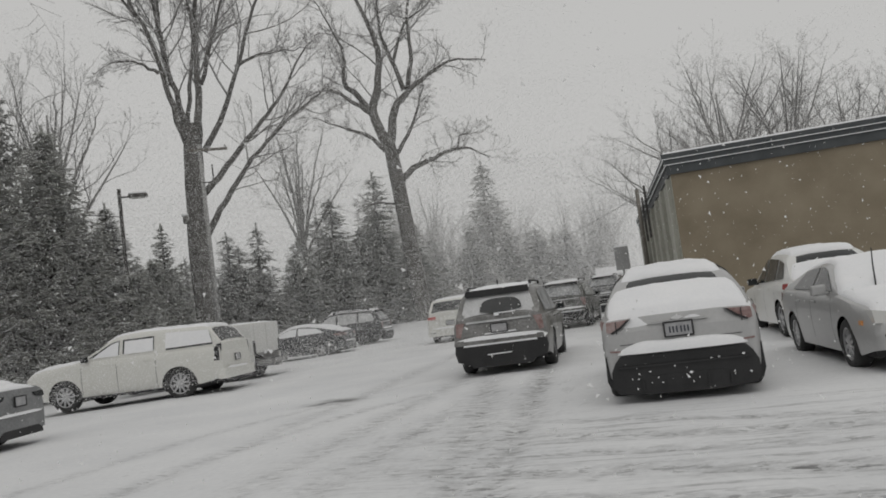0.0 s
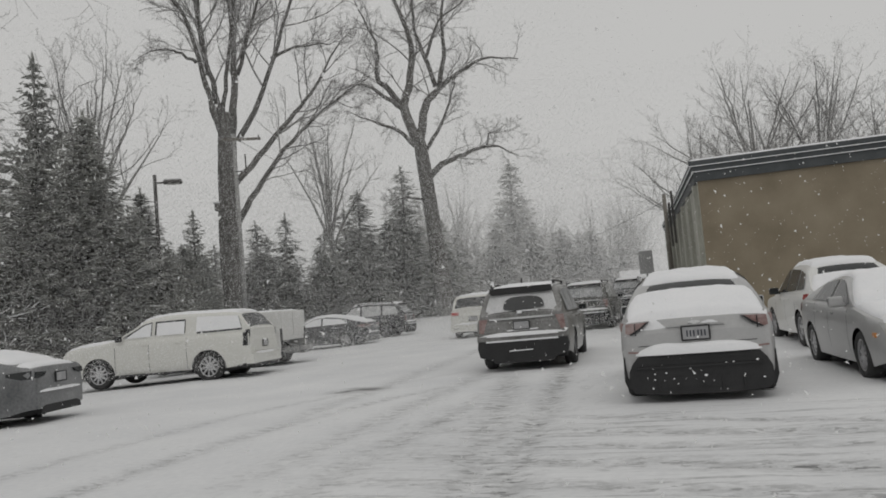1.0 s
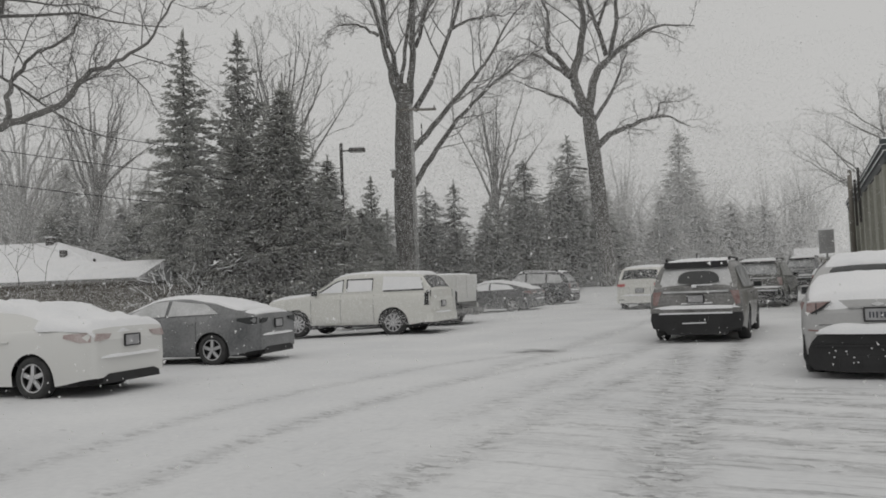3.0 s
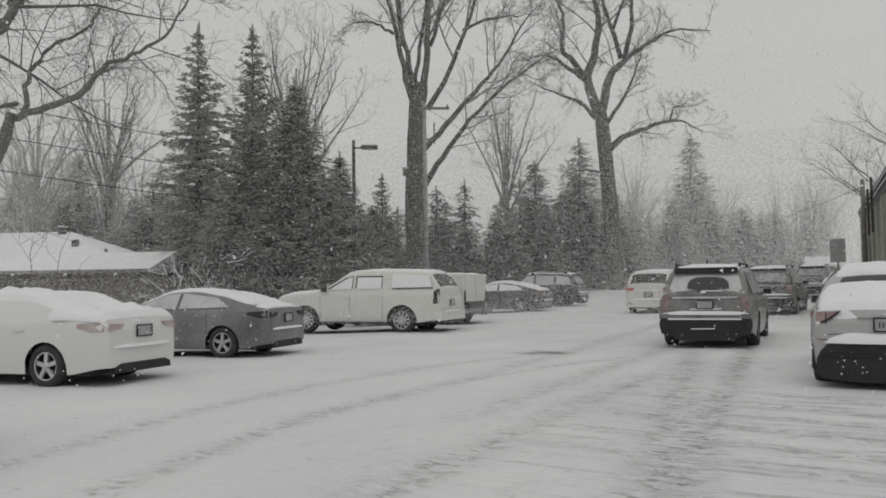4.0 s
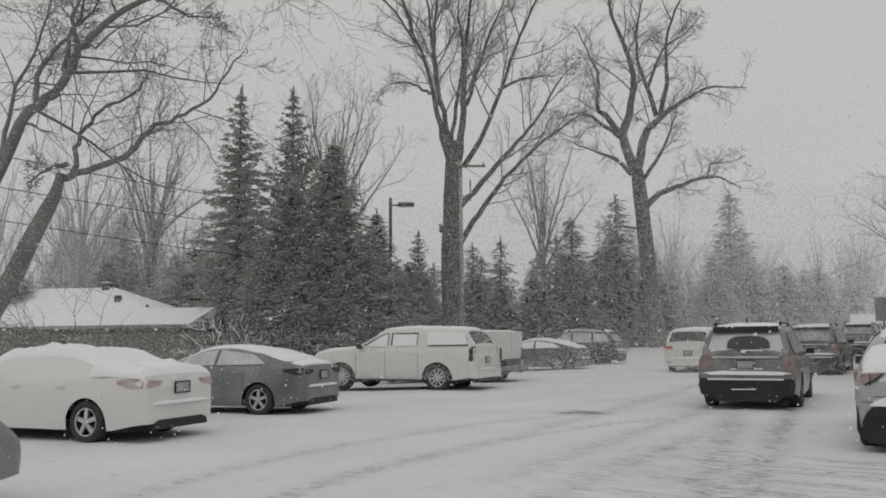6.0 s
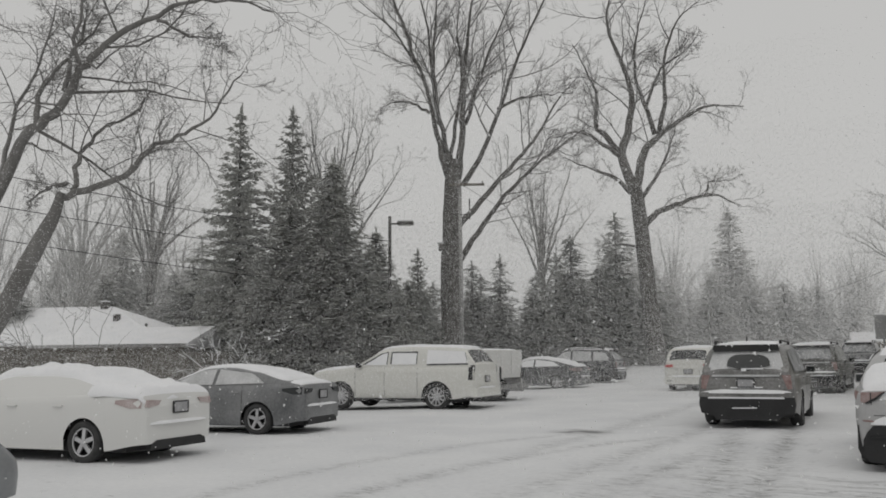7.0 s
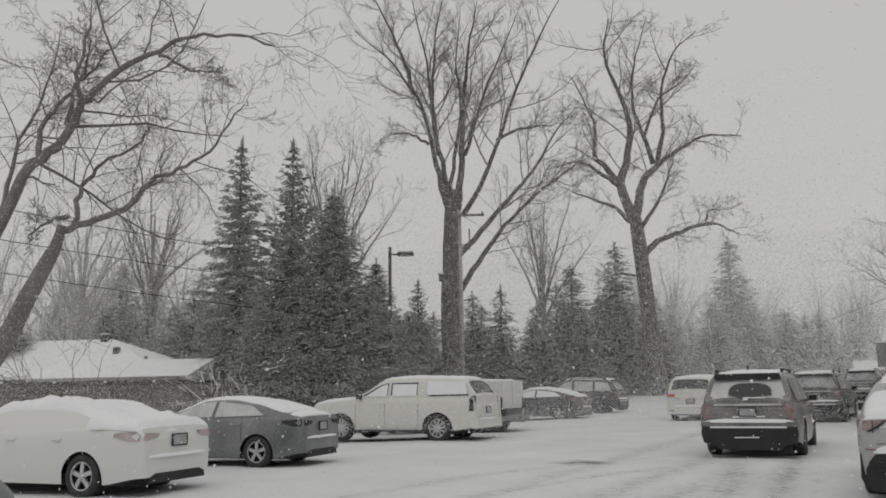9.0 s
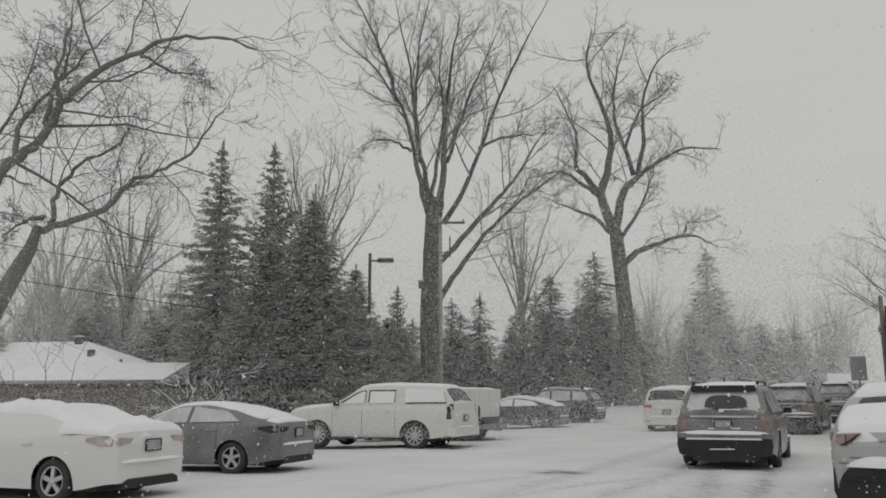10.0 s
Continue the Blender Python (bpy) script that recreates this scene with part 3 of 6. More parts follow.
def silver_crossover():
    L = 4.9
    c = Car("crossover", "silver crossover with snow over its rear window, dark lower bumper", ROW, -0.24, 14.15, 1.5, L, 1.9,
            top=[(-2.45, 0.86), (-2.4, 1.02), (-2.0, 1.1), (0.9, 1.02), (1.2, 1.0), (2.1, 0.86), (2.45, 0.66)],
            cabin=[(-2.36, 1.06), (-1.62, 1.5), (-1.35, 1.57), (-0.5, 1.63), (0.1, 1.6), (1.15, 1.02)], axles=(-1.42, 1.4), r=0.37, paint_mat=SILVER, roof_w=0.66, spokes=5)
    y = -L / 2
    c.slab("bumper_cladding", [(-0.5, 0.63), (0.5, 0.63), (0.72, 0.6), (0.79, 0.52), (0.84, 0.42), (0.85, 0.24), (0.78, 0.15), (0.4, 0.12), (-0.4, 0.12), (-0.78, 0.15), (-0.85, 0.24), (-0.84, 0.42), (-0.79, 0.52), (-0.72, 0.6)], y - 0.03, 0.32, BLACK, "black lower bumper", False)
    c.slab("side_cladding", [(0.83, 0.5), (0.905, 0.6), (0.915, 0.3), (0.87, 0.18), (0.83, 0.2)], y + 0.1, 0.5, BLACK)
    c.slab("exhaust_panel", [(-0.45, 0.34), (0.45, 0.34), (0.38, 0.2), (-0.38, 0.2)], y - 0.038, 0.03, BLACK, "", False)
    for k in range(5):
        c.slab("diffuser_rib", [(-0.5 + k * 0.25, 0.3), (-0.48 + k * 0.25, 0.3), (-0.48 + k * 0.25, 0.17), (-0.5 + k * 0.25, 0.17)], y - 0.055, 0.04, BLACK, "", False)
    c.slab("bumper_ledge", [(-0.72, 0.475), (0.72, 0.475), (0.76, 0.45), (-0.76, 0.45)], y - 0.06, 0.06, BLACK, "", False)
    crust = random.Random(19)
    for k in range(12):
        px, pz, w = crust.uniform(-0.7, 0.8), crust.uniform(0.2, 0.55), crust.uniform(0.008, 0.022)
        c.slab("snow_crust", [(px - w, pz), (px, pz + w * 0.8), (px + w * 1.2, pz + w * 0.3), (px + w * 0.4, pz - w * 0.7)], y - 0.045, 0.02, SNOW, "", False)
    c.slab("bumper_vent", [(-0.5, 0.585), (0.62, 0.585), (0.6, 0.545), (-0.48, 0.545)], y - 0.04, 0.03, BLACK, "", False)
    c.slab("tail_lamp", [(0.55, 1.03), (0.83, 1.02), (0.84, 0.9), (0.79, 0.885), (0.67, 0.94)], y - 0.012, 0.3, DIM_LENS, "partly snow-covered red and clear tail lamp")
    c.slab("lamp_edge", [(0.54, 1.035), (0.58, 1.025), (0.68, 0.95), (0.79, 0.89), (0.78, 0.875), (0.66, 0.93)], y - 0.02, 0.1, BLACK)
    c.slab("lamp_divider", [(0.715, 1.02), (0.725, 1.02), (0.725, 0.87), (0.715, 0.87)], y - 0.022, 0.1, BLACK)
    c.slab("reflector", [(0.7, 0.665), (0.83, 0.675), (0.83, 0.655), (0.7, 0.645)], y - 0.012, 0.1, DIM_LENS)
    c.plate(y - 0.015, 0.86)
    for k in (1, -1):
        vs = []
        for yy, z0, z1 in ((-2.44, 0.9, 1.0), (-2.25, 0.93, 1.03), (-2.05, 0.99, 1.04)):
            vs += [(k * (c.side_x(yy, z0) + 0.012), yy, z0), (k * (c.side_x(yy, z1) + 0.012), yy, z1)]
        mesh_object("lamp_wing", vs, [(0, 1, 3, 2), (2, 3, 5, 4)], DIM_LENS, c.e)
    c.slab("badge", [(-0.07, 1.0), (0, 1.02), (0.07, 1.0), (0.07, 0.985), (0, 0.965), (-0.07, 0.985)], y - 0.012, 0.1, CHROME, "", False)
    c.slab("tailgate_crease", [(-0.3, 0.97), (0.3, 0.97), (0.35, 0.945), (-0.35, 0.945)], y - 0.014, 0.05, c.paint, "", False)
    c.slab("tailgate_gap", [(-0.7, 0.735), (0.7, 0.735), (0.7, 0.727), (-0.7, 0.727)], y - 0.006, 0.05, BLACK, "", False)
    c.top_pane("rear_window", -2.2, -1.6, 0.98, 0.95)
    c.side_window([(-1.9, 1.17), (-1.5, 1.48), (-0.4, 1.6), (0.1, 1.57), (0.85, 1.1), (0.0, 1.12)], GLASS)
    c.snow(-1.6, 0.4, 0.86, 0.07, seed=3, name="roof_snow")
    c.snow(-2.43, -1.77, 0.93, 0.06, seed=5, name="rear_window_snow")
    c.snow(1.2, 2.3, 0.9, 0.07, seed=6, name="bonnet_snow")
    sill_snow(c, 0.8, y - 0.02, 0.63, 0.13, 0.11)
    c.mirrors(0.62, 1.08, SILVER)
    c.handles((-0.7, 0.3), 0.92)
    c.seams((-1.0, -0.1, 0.95))


def dark_suv(x, y, rz, label, mat, scale_w=2.0, roof_snow=0.05, detail=True):
    L = 5.0
    c = Car("suv", label, ROW, x, y, rz, L, scale_w,
            top=[(-2.5, 0.96), (-2.45, 1.1), (1.0, 1.08), (1.25, 1.08), (2.2, 1.02), (2.5, 0.72)],
            cabin=[(-2.47, 1.1), (-2.18, 1.62), (-2.05, 1.72), (-0.4, 1.77), (0.3, 1.74), (1.2, 1.08)], axles=(-1.45, 1.42), r=0.38, paint_mat=mat, roof_w=0.72, rim=DARK_ALLOY, taper=0.07)
    y = -L / 2
    c.slab("rear_bumper", [(-0.92, 0.64), (0.92, 0.64), (0.94, 0.5), (0.9, 0.32), (0.66, 0.26), (0.6, 0.18), (-0.6, 0.18), (-0.66, 0.26), (-0.9, 0.32), (-0.94, 0.5)], y - 0.07, 0.2, BLACK, "black rear bumper", False)
    c.slab("bumper_insert", [(-0.45, 0.42), (0.45, 0.42), (0.42, 0.3), (-0.42, 0.3)], y - 0.078, 0.03, BLACK, "", False)
    c.slab("bumper_top", [(-0.93, 0.74), (0.93, 0.74), (0.94, 0.645), (-0.94, 0.645)], y - 0.075, 0.22, mat, "body-coloured bumper top", False)
    c.slab("bumper_line_snow", [(-0.74, 0.645), (0.72, 0.65), (0.74, 0.615), (-0.76, 0.61)], y - 0.085, 0.03, SNOW, "thin line of snow along the bumper", False)
    c.slab("tail_lamp", [(0.7, 1.09), (0.87, 1.09), (0.89, 0.82), (0.8, 0.8)], y - 0.008, 0.35, DIM_LENS, "snow-dusted red tail lamp")
    c.slab("tailgate_band", [(-0.66, 1.1), (0.66, 1.1), (0.66, 1.06), (-0.66, 1.06)], y - 0.012, 0.06, DUSTED, "frost-dusted tailgate band", False)
    c.plate(y - 0.02, 0.93, bars=False)
    c.slab("plate_ledge_snow", [(-0.3, 0.845), (0.34, 0.855), (0.33, 0.83), (-0.3, 0.82)], y - 0.03, 0.05, SNOW, "", False)
    c.slab("bumper_step_snow", [(-0.28, 0.43), (0.2, 0.44), (0.2, 0.42), (-0.28, 0.41)], y - 0.105, 0.04, SNOW, "", False)
    c.top_pane("rear_window", -2.44, -2.14, 0.95, 0.93, FROSTED if not detail else DUSTED, "rear window dusted with snow")
    if detail:
        # the wiper's cleared fan
        fan = [(0.03 + 0.46 * math.copysign(abs(math.cos(a)) ** 0.6, math.cos(a)) * (1 if a < 1.6 else 0.85), 1.22 + 0.3 * math.sin(a) ** 0.55) for a in np.linspace(0.05, math.pi - 0.05, 15)]
        vs = [(px, c.rear_y(pz) - 0.05, pz) for px, pz in fan] + [(0, c.rear_y(1.22) - 0.05, 1.22)]
        mesh_object("wiped_glass", vs, [(i, i + 1, 15) for i in range(14)], GLASS, c.e, "clear glass fan left by the wiper")
        part("rear_wiper", box_bm([((0.16, c.rear_y(1.22) - 0.05, 1.22), (0.4, 0.02, 0.025)), ((-0.02, c.rear_y(1.2) - 0.045, 1.2), (0.1, 0.05, 0.06))], 0.008), SNOW, c.e, "snow-crusted wiper")
        c.slab("rear_spoiler", [(-0.64, 1.72), (0.64, 1.72), (0.66, 1.62), (0.6, 1.585), (-0.6, 1.585), (-0.66, 1.62)], -2.25, 0.14, BLACK, "dark spoiler over the rear window", False)
        part("aerial", box_bm([((0.0, -1.9, 1.85), (0.02, 0.09, 0.1))], 0.01), BLACK, c.e)
    else:
        c.slab("rear_spoiler", [(-0.64, 1.7), (0.64, 1.7), (0.64, 1.62), (-0.64, 1.62)], -2.25, 0.14, BLACK, "", False)
    c.side_window([(-2.1, 1.16), (-2.0, 1.55), (-1.3, 1.62), (-1.3, 1.15)], FROSTED if detail else DUSTED)
    c.side_window([(-1.2, 1.15), (-1.2, 1.62), (-0.2, 1.66), (-0.2, 1.14)], FROSTED if detail else DUSTED)
    c.side_window([(-0.1, 1.14), (-0.1, 1.66), (0.25, 1.62), (0.92, 1.16)], FROSTED if detail else DUSTED)
    c.snow(-2.1, 0.4, 0.84, roof_snow, seed=int(x * 7) + 11, name="roof_snow")
    sill_snow(c, 0.92, y - 0.05, 0.735, 0.14, 0.055)
    for k in (1, -1):
        part("roof_rail", box_bm([((k * 0.66, -0.9, 1.8), (0.04, 1.9, 0.03)), ((k * 0.66, -1.8, 1.77), (0.05, 0.12, 0.07)), ((k * 0.66, 0.0, 1.77), (0.05, 0.12, 0.07))], 0.01), BLACK, c.e)
    c.mirrors(0.75, 1.12, mat)
    c.handles((-0.75, 0.3), 1.0)
    c.seams((-1.2, -0.15, 0.95))
    return c


def sedan(name, label, group, x, y, rz, mat, rim, spokes, snow_thick, style="saloon", lens=RED_LENS, window=FROSTED):
    L, W = 4.82, 1.83
    c = Car(name, label, group, x, y, rz, L, W,
            top=[(-2.41, 0.82), (-2.36, 1.0), (-1.75, 1.04), (0.9, 0.95), (1.1, 0.95), (2.1, 0.8), (2.41, 0.6)],
            cabin=[(-1.95, 1.03), (-0.95, 1.36), (-0.3, 1.41), (0.15, 1.38), (1.1, 0.96)] if style == "saloon" else
            [(-1.95, 1.03), (-1.0, 1.31), (-0.4, 1.36), (0.55, 1.35), (1.5, 0.94)] if style == "buried" else
            [(-2.3, 1.02), (-1.35, 1.3), (-0.5, 1.41), (0.15, 1.38), (1.15, 0.96)],
            axles=(-1.36, 1.42), r=0.325, paint_mat=mat, roof_w=0.66, rim=rim, spokes=spokes, clear=0.2, taper=0.15)
    y = -L / 2
    c.slab("tail_lamp", [(0.44, 0.94), (0.72, 0.95), (0.76, 0.85), (0.7, 0.84), (0.5, 0.87)], y - 0.012, 0.3, lens, "wrap-round tail lamp under thin snow")
    for k in (1, -1):
        vs = []
        for yy, z0, z1 in ((-2.36, 0.83, 0.975), (-2.2, 0.83, 0.97), (-1.95, 0.9, 0.95)):
            vs += [(k * (c.side_x(yy, z0) + 0.012), yy, z0), (k * (c.side_x(yy, z1) + 0.012), yy, z1)]
        mesh_object("lamp_wing", vs, [(0, 1, 3, 2), (2, 3, 5, 4)], lens, c.e)
    c.slab("lower_valance", [(-0.5, 0.35), (0.5, 0.35), (0.62, 0.3), (0.64, 0.21), (-0.64, 0.21), (-0.62, 0.3)], y - 0.012, 0.1, BLACK, "", False)
    c.plate(y - 0.015, 0.82, bars=False)
    sill_snow(c, 0.8, y + 0.0, 0.6, 0.1, 0.03)
    if style == "saloon":
        c.side_window([(-1.25, 1.04), (-0.85, 1.3), (-0.2, 1.34), (-0.2, 1.03)], window)
        c.side_window([(-0.1, 1.03), (-0.1, 1.34), (0.15, 1.32), (0.85, 1.0)], window)
    elif style == "fastback":
        c.side_window([(-1.5, 1.06), (-1.15, 1.26), (-0.3, 1.35), (-0.3, 1.03)], window)
        c.side_window([(-0.22, 1.03), (-0.22, 1.35), (0.15, 1.32), (0.9, 1.0)], window)
    c.top_pane("windscreen", 0.25, 1.05, 0.95, 0.98)
    if snow_thick > 0.1:
        c.snow(-2.38, 2.3, 0.985, snow_thick, 0.95, seed=int(y * 3), name="snow_cover")
    else:
        c.snow(-2.3, -1.75 if style == "saloon" else -2.0, 0.86, snow_thick, seed=int(y * 3), name="boot_snow")
        c.snow(-1.7 if style == "saloon" else -1.98, 0.95, 0.84, snow_thick, seed=int(y * 3) + 1, name="roof_snow")
        c.snow(1.05, 2.3, 0.9, snow_thick, seed=int(y * 3) + 2, name="bonnet_snow")
    c.mirrors(0.7, 0.98, mat)
    c.handles((-0.85, 0.1), 0.86)
    if window is not SNOW:
        c.seams((-1.0, -0.15, 0.9))
    return c


def long_suv():
    L = 5.7
    c = Car("long_suv", "long cream-white SUV with dark spoked wheels, snow on roof and windows", BAY, -14.75, 20.95, 98, L, 2.04,
            top=[(-2.85, 1.0), (-2.8, 1.26), (0.9, 1.28), (1.3, 1.27), (2.2, 1.2), (2.65, 1.12), (2.78, 1.02), (2.83, 0.88), (2.85, 0.62)],
            cabin=[(-2.83, 1.26), (-2.6, 1.74), (-2.4, 1.86), (-0.5, 1.92), (0.25, 1.87), (1.3, 1.25)], axles=(-1.62, 1.68), r=0.41, paint_mat=IVORY, rim=ALLOY, spokes=10, clear=0.34, roof_w=0.76, taper=0.05, arch=0.09)
    y = -L / 2
    c.slab("tail_lamp", [(0.82, 1.34), (0.92, 1.32), (0.955, 0.9), (0.87, 0.9)], y + 0.03, 0.12, BLACK, "dark vertical tail lamp")
    for k in (1, -1):
        c_x = c.side_x(-2.72, 1.0) + 0.012
        mesh_object("lamp_wing", [(k * c_x, -2.79, 0.9), (k * c_x, -2.62, 0.9), (k * (c_x - 0.02), -2.66, 1.26), (k * (c_x - 0.02), -2.79, 1.26)], [(0, 1, 2, 3)], BLACK, c.e)
    c.top_pane("rear_window", -2.78, -2.5, 0.97, 0.95)
    c.plate(y - 0.02, 0.92, bars=False)
    c.slab("rear_bumper", [(-0.97, 0.66), (0.97, 0.66), (1.0, 0.4), (-1.0, 0.4)], y - 0.07, 0.2, IVORY, "", False)
    c.slab("lower_valance", [(-0.9, 0.42), (0.9, 0.42), (0.85, 0.3), (-0.85, 0.3)], y - 0.05, 0.15, BLACK, "", False)
    sill_snow(c, 0.75, y - 0.03, 0.66, 0.1, 0.04)
    c.side_window([(-2.62, 1.34), (-2.52, 1.7), (-1.3, 1.76), (-1.3, 1.33)], GLASS, label="dark rear side glass")
    c.side_window([(-2.6, 1.385), (-2.52, 1.73), (-1.28, 1.79), (-1.28, 1.375)], SNOW, name="window_snow", lift=0.02)
    c.side_window([(-0.95, 1.38), (-0.95, 1.75), (-0.05, 1.75), (-0.05, 1.38)], GLASS)
    c.side_window([(-0.93, 1.36), (-0.93, 1.705), (-0.1, 1.71), (-0.1, 1.36)], SNOW, name="window_snow", lift=0.02)
    c.side_window([(0.05, 1.37), (0.05, 1.75), (0.3, 1.7), (0.92, 1.37)], GLASS)
    c.side_window([(0.07, 1.35), (0.07, 1.72), (0.28, 1.67), (0.84, 1.35)], SNOW, name="window_snow", lift=0.02)
    c.slab("tailgate_ledge", [(-0.7, 0.8), (0.7, 0.8), (0.72, 0.74), (-0.72, 0.74)], y - 0.03, 0.06, IVORY, "", False)
    for k in (1, -1):
        part("running_board", box_bm([((k * 1.0, 0, 0.33), (0.16, 2.3, 0.06))], 0.015), BLACK, c.e)
    c.snow(-2.45, 0.6, 0.86, 0.05, seed=31, name="roof_snow")
    c.snow(1.4, 2.75, 0.93, 0.06, seed=32, name="bonnet_snow")
    c.mirrors(0.98, 1.3, BLACK)
    c.handles((-0.75, 0.25), 1.13)
    c.seams((-1.0, 0.12, 1.15), 0.4)


def minivan(x, y, rz, label, mat, lens, group="vans on the lane", snowy=True):
    L = 5.12
    c = Car("minivan", label, group, x, y, rz, L, 2.0,
            top=[(-2.56, 0.86), (-2.5, 1.06), (1.3, 1.0), (1.5, 1.0), (2.3, 0.84), (2.56, 0.62)],
            cabin=[(-2.53, 1.06), (-2.32, 1.58), (-2.15, 1.69), (-0.5, 1.76), (0.4, 1.71), (1.5, 1.0)], axles=(-1.5, 1.5), r=0.345, paint_mat=mat, roof_w=0.74, spokes=7, clear=0.22, taper=0.09)
    y = -L / 2
    c.slab("tail_lamp", [(0.58, 1.03), (0.88, 1.03), (0.895, 0.93), (0.6, 0.92)], y - 0.01, 0.3, lens, "red tail lamp")
    for k in (1, -1):
        vs = []
        for yy, z0, z1 in ((-2.5, 0.9, 1.04), (-2.3, 0.91, 1.03), (-2.12, 0.94, 1.02)):
            vs += [(k * (c.side_x(yy, z0) + 0.012), yy, z0), (k * (c.side_x(yy, z1) + 0.012), yy, z1)]
        mesh_object("lamp_wing", vs, [(0, 1, 3, 2), (2, 3, 5, 4)], lens, c.e)
    c.slab("lamp_base", [(0.42, 0.905), (0.9, 0.92), (0.9, 0.89), (0.5, 0.875)], y - 0.015, 0.2, CLEAR_LENS)
    c.top_pane("rear_window", -2.5, -2.24, 0.96, 0.93)
    c.plate(y - 0.015, 0.76, bars=False)
    c.slab("rear_bumper", [(-0.9, 0.56), (0.9, 0.56), (0.95, 0.4), (0.88, 0.26), (-0.88, 0.26), (-0.95, 0.4)], y - 0.07, 0.2, mat, "", False)
    c.slab("reflector", [(0.6, 0.4), (0.82, 0.41), (0.82, 0.385), (0.6, 0.375)], y - 0.078, 0.05, BLACK)
    c.slab("tailgate_gap", [(0.43, 0.9), (0.437, 0.9), (0.437, 0.57), (0.43, 0.57)], y - 0.006, 0.05, BLACK)
    sill_snow(c, 0.86, y - 0.03, 0.555, 0.12, 0.045)
    c.side_window([(-2.1, 1.12), (-2.05, 1.55), (-1.0, 1.64), (-1.0, 1.1)])
    c.side_window([(-0.96, 1.1), (-0.96, 1.64), (0.15, 1.64), (0.15, 1.07)])
    c.side_window([(0.22, 1.07), (0.22, 1.63), (0.45, 1.6), (1.15, 1.05)])
    if snowy:
        c.snow(-2.1, 0.45, 0.84, 0.035, seed=41, name="roof_snow")
    for k in (1, -1):
        part("slide_rail", box_bm([((k * (c.side_x(-1.3, 1.0) + 0.006), -1.3, 1.0), (0.02, 1.4, 0.025))]), BLACK, c.e)
    c.mirrors(1.0, 1.05, BLACK)
    c.handles((-0.1, 0.35), 0.95)
    c.seams((-1.05, 0.18, 1.2))
    return c


silver_crossover()
dark_suv(-3.85, 20.0, 4.5, "dark grey-brown SUV with snow-dusted rear window and wiped fan", BROWN_GREY)
sedan("sedan", "white saloon buried under thick lumpy snow, bare spoked wheels", BAY, -12.65, 8.1, 101, WHITE, ALLOY, 5, 0.102, "buried", PALE_LENS, SNOW)
sedan("coupe", "dark grey sloping-back saloon with thin snow on roof", BAY, -13.75, 12.7, 103, GUNMETAL, ALLOY, 5, 0.05, "fastback", GLASS, DUSTED)
long_suv()
minivan(-9.0, 34.6, 3, "white minivan with lit red tail lamps, on the lane", IVORY, LIT_LENS)
minivan(-8.15, 1.7, 0, "grey minivan with dark glass, rolling past the bays", VAN_GREY, RED_LENS, snowy=False)


def facing_sedan():
    """The silver saloon whose bonnet points back down the lane."""
    c = sedan("sedan", "silver saloon with snow over windscreen and bonnet, wiper raised", ROW, 2.62, 14.7, 185.5, SILVER, ALLOY, 10, 0.06, window=GLASS)
    y = 2.41
    c.slab("headlamp", [(0.5, 0.72), (0.84, 0.78), (0.82, 0.62), (0.55, 0.6)], y - 0.3, 0.27, CLEAR_LENS, "clear headlamp with snow in its corners")
    c.slab("upper_grille", [(-0.45, 0.64), (0.45, 0.64), (0.4, 0.54), (-0.4, 0.54)], y - 0.05, 0.06, BLACK, "", False)
    c.slab("lower_grille", [(-0.75, 0.48), (0.75, 0.48), (0.68, 0.3), (-0.68, 0.3)], y - 0.06, 0.075, BLACK, "", False)
    c.slab("grille_bar", [(-0.7, 0.4), (0.7, 0.4), (0.7, 0.38), (-0.7, 0.38)], y - 0.04, 0.06, SILVER, "", False)
    for k in (1, -1):
        part("marker_lamp", box_bm([((k * c.side_x(2.05, 0.62), 2.05, 0.62), (0.03, 0.12, 0.06))], 0.01), AMBER_LENS, c.e)
    c.snow(0.2, 1.12, 0.86, 0.07, seed=77, name="windscreen_snow")
    v, f = tube([(0.35, 1.1, 1.0), (0.3, 0.95, 1.3), (0.27, 0.9, 1.52)], [0.012, 0.01, 0.008], 5)
    mesh_object("wiper", v, f, BLACK, c.e, "raised black wiper arm")
    return c


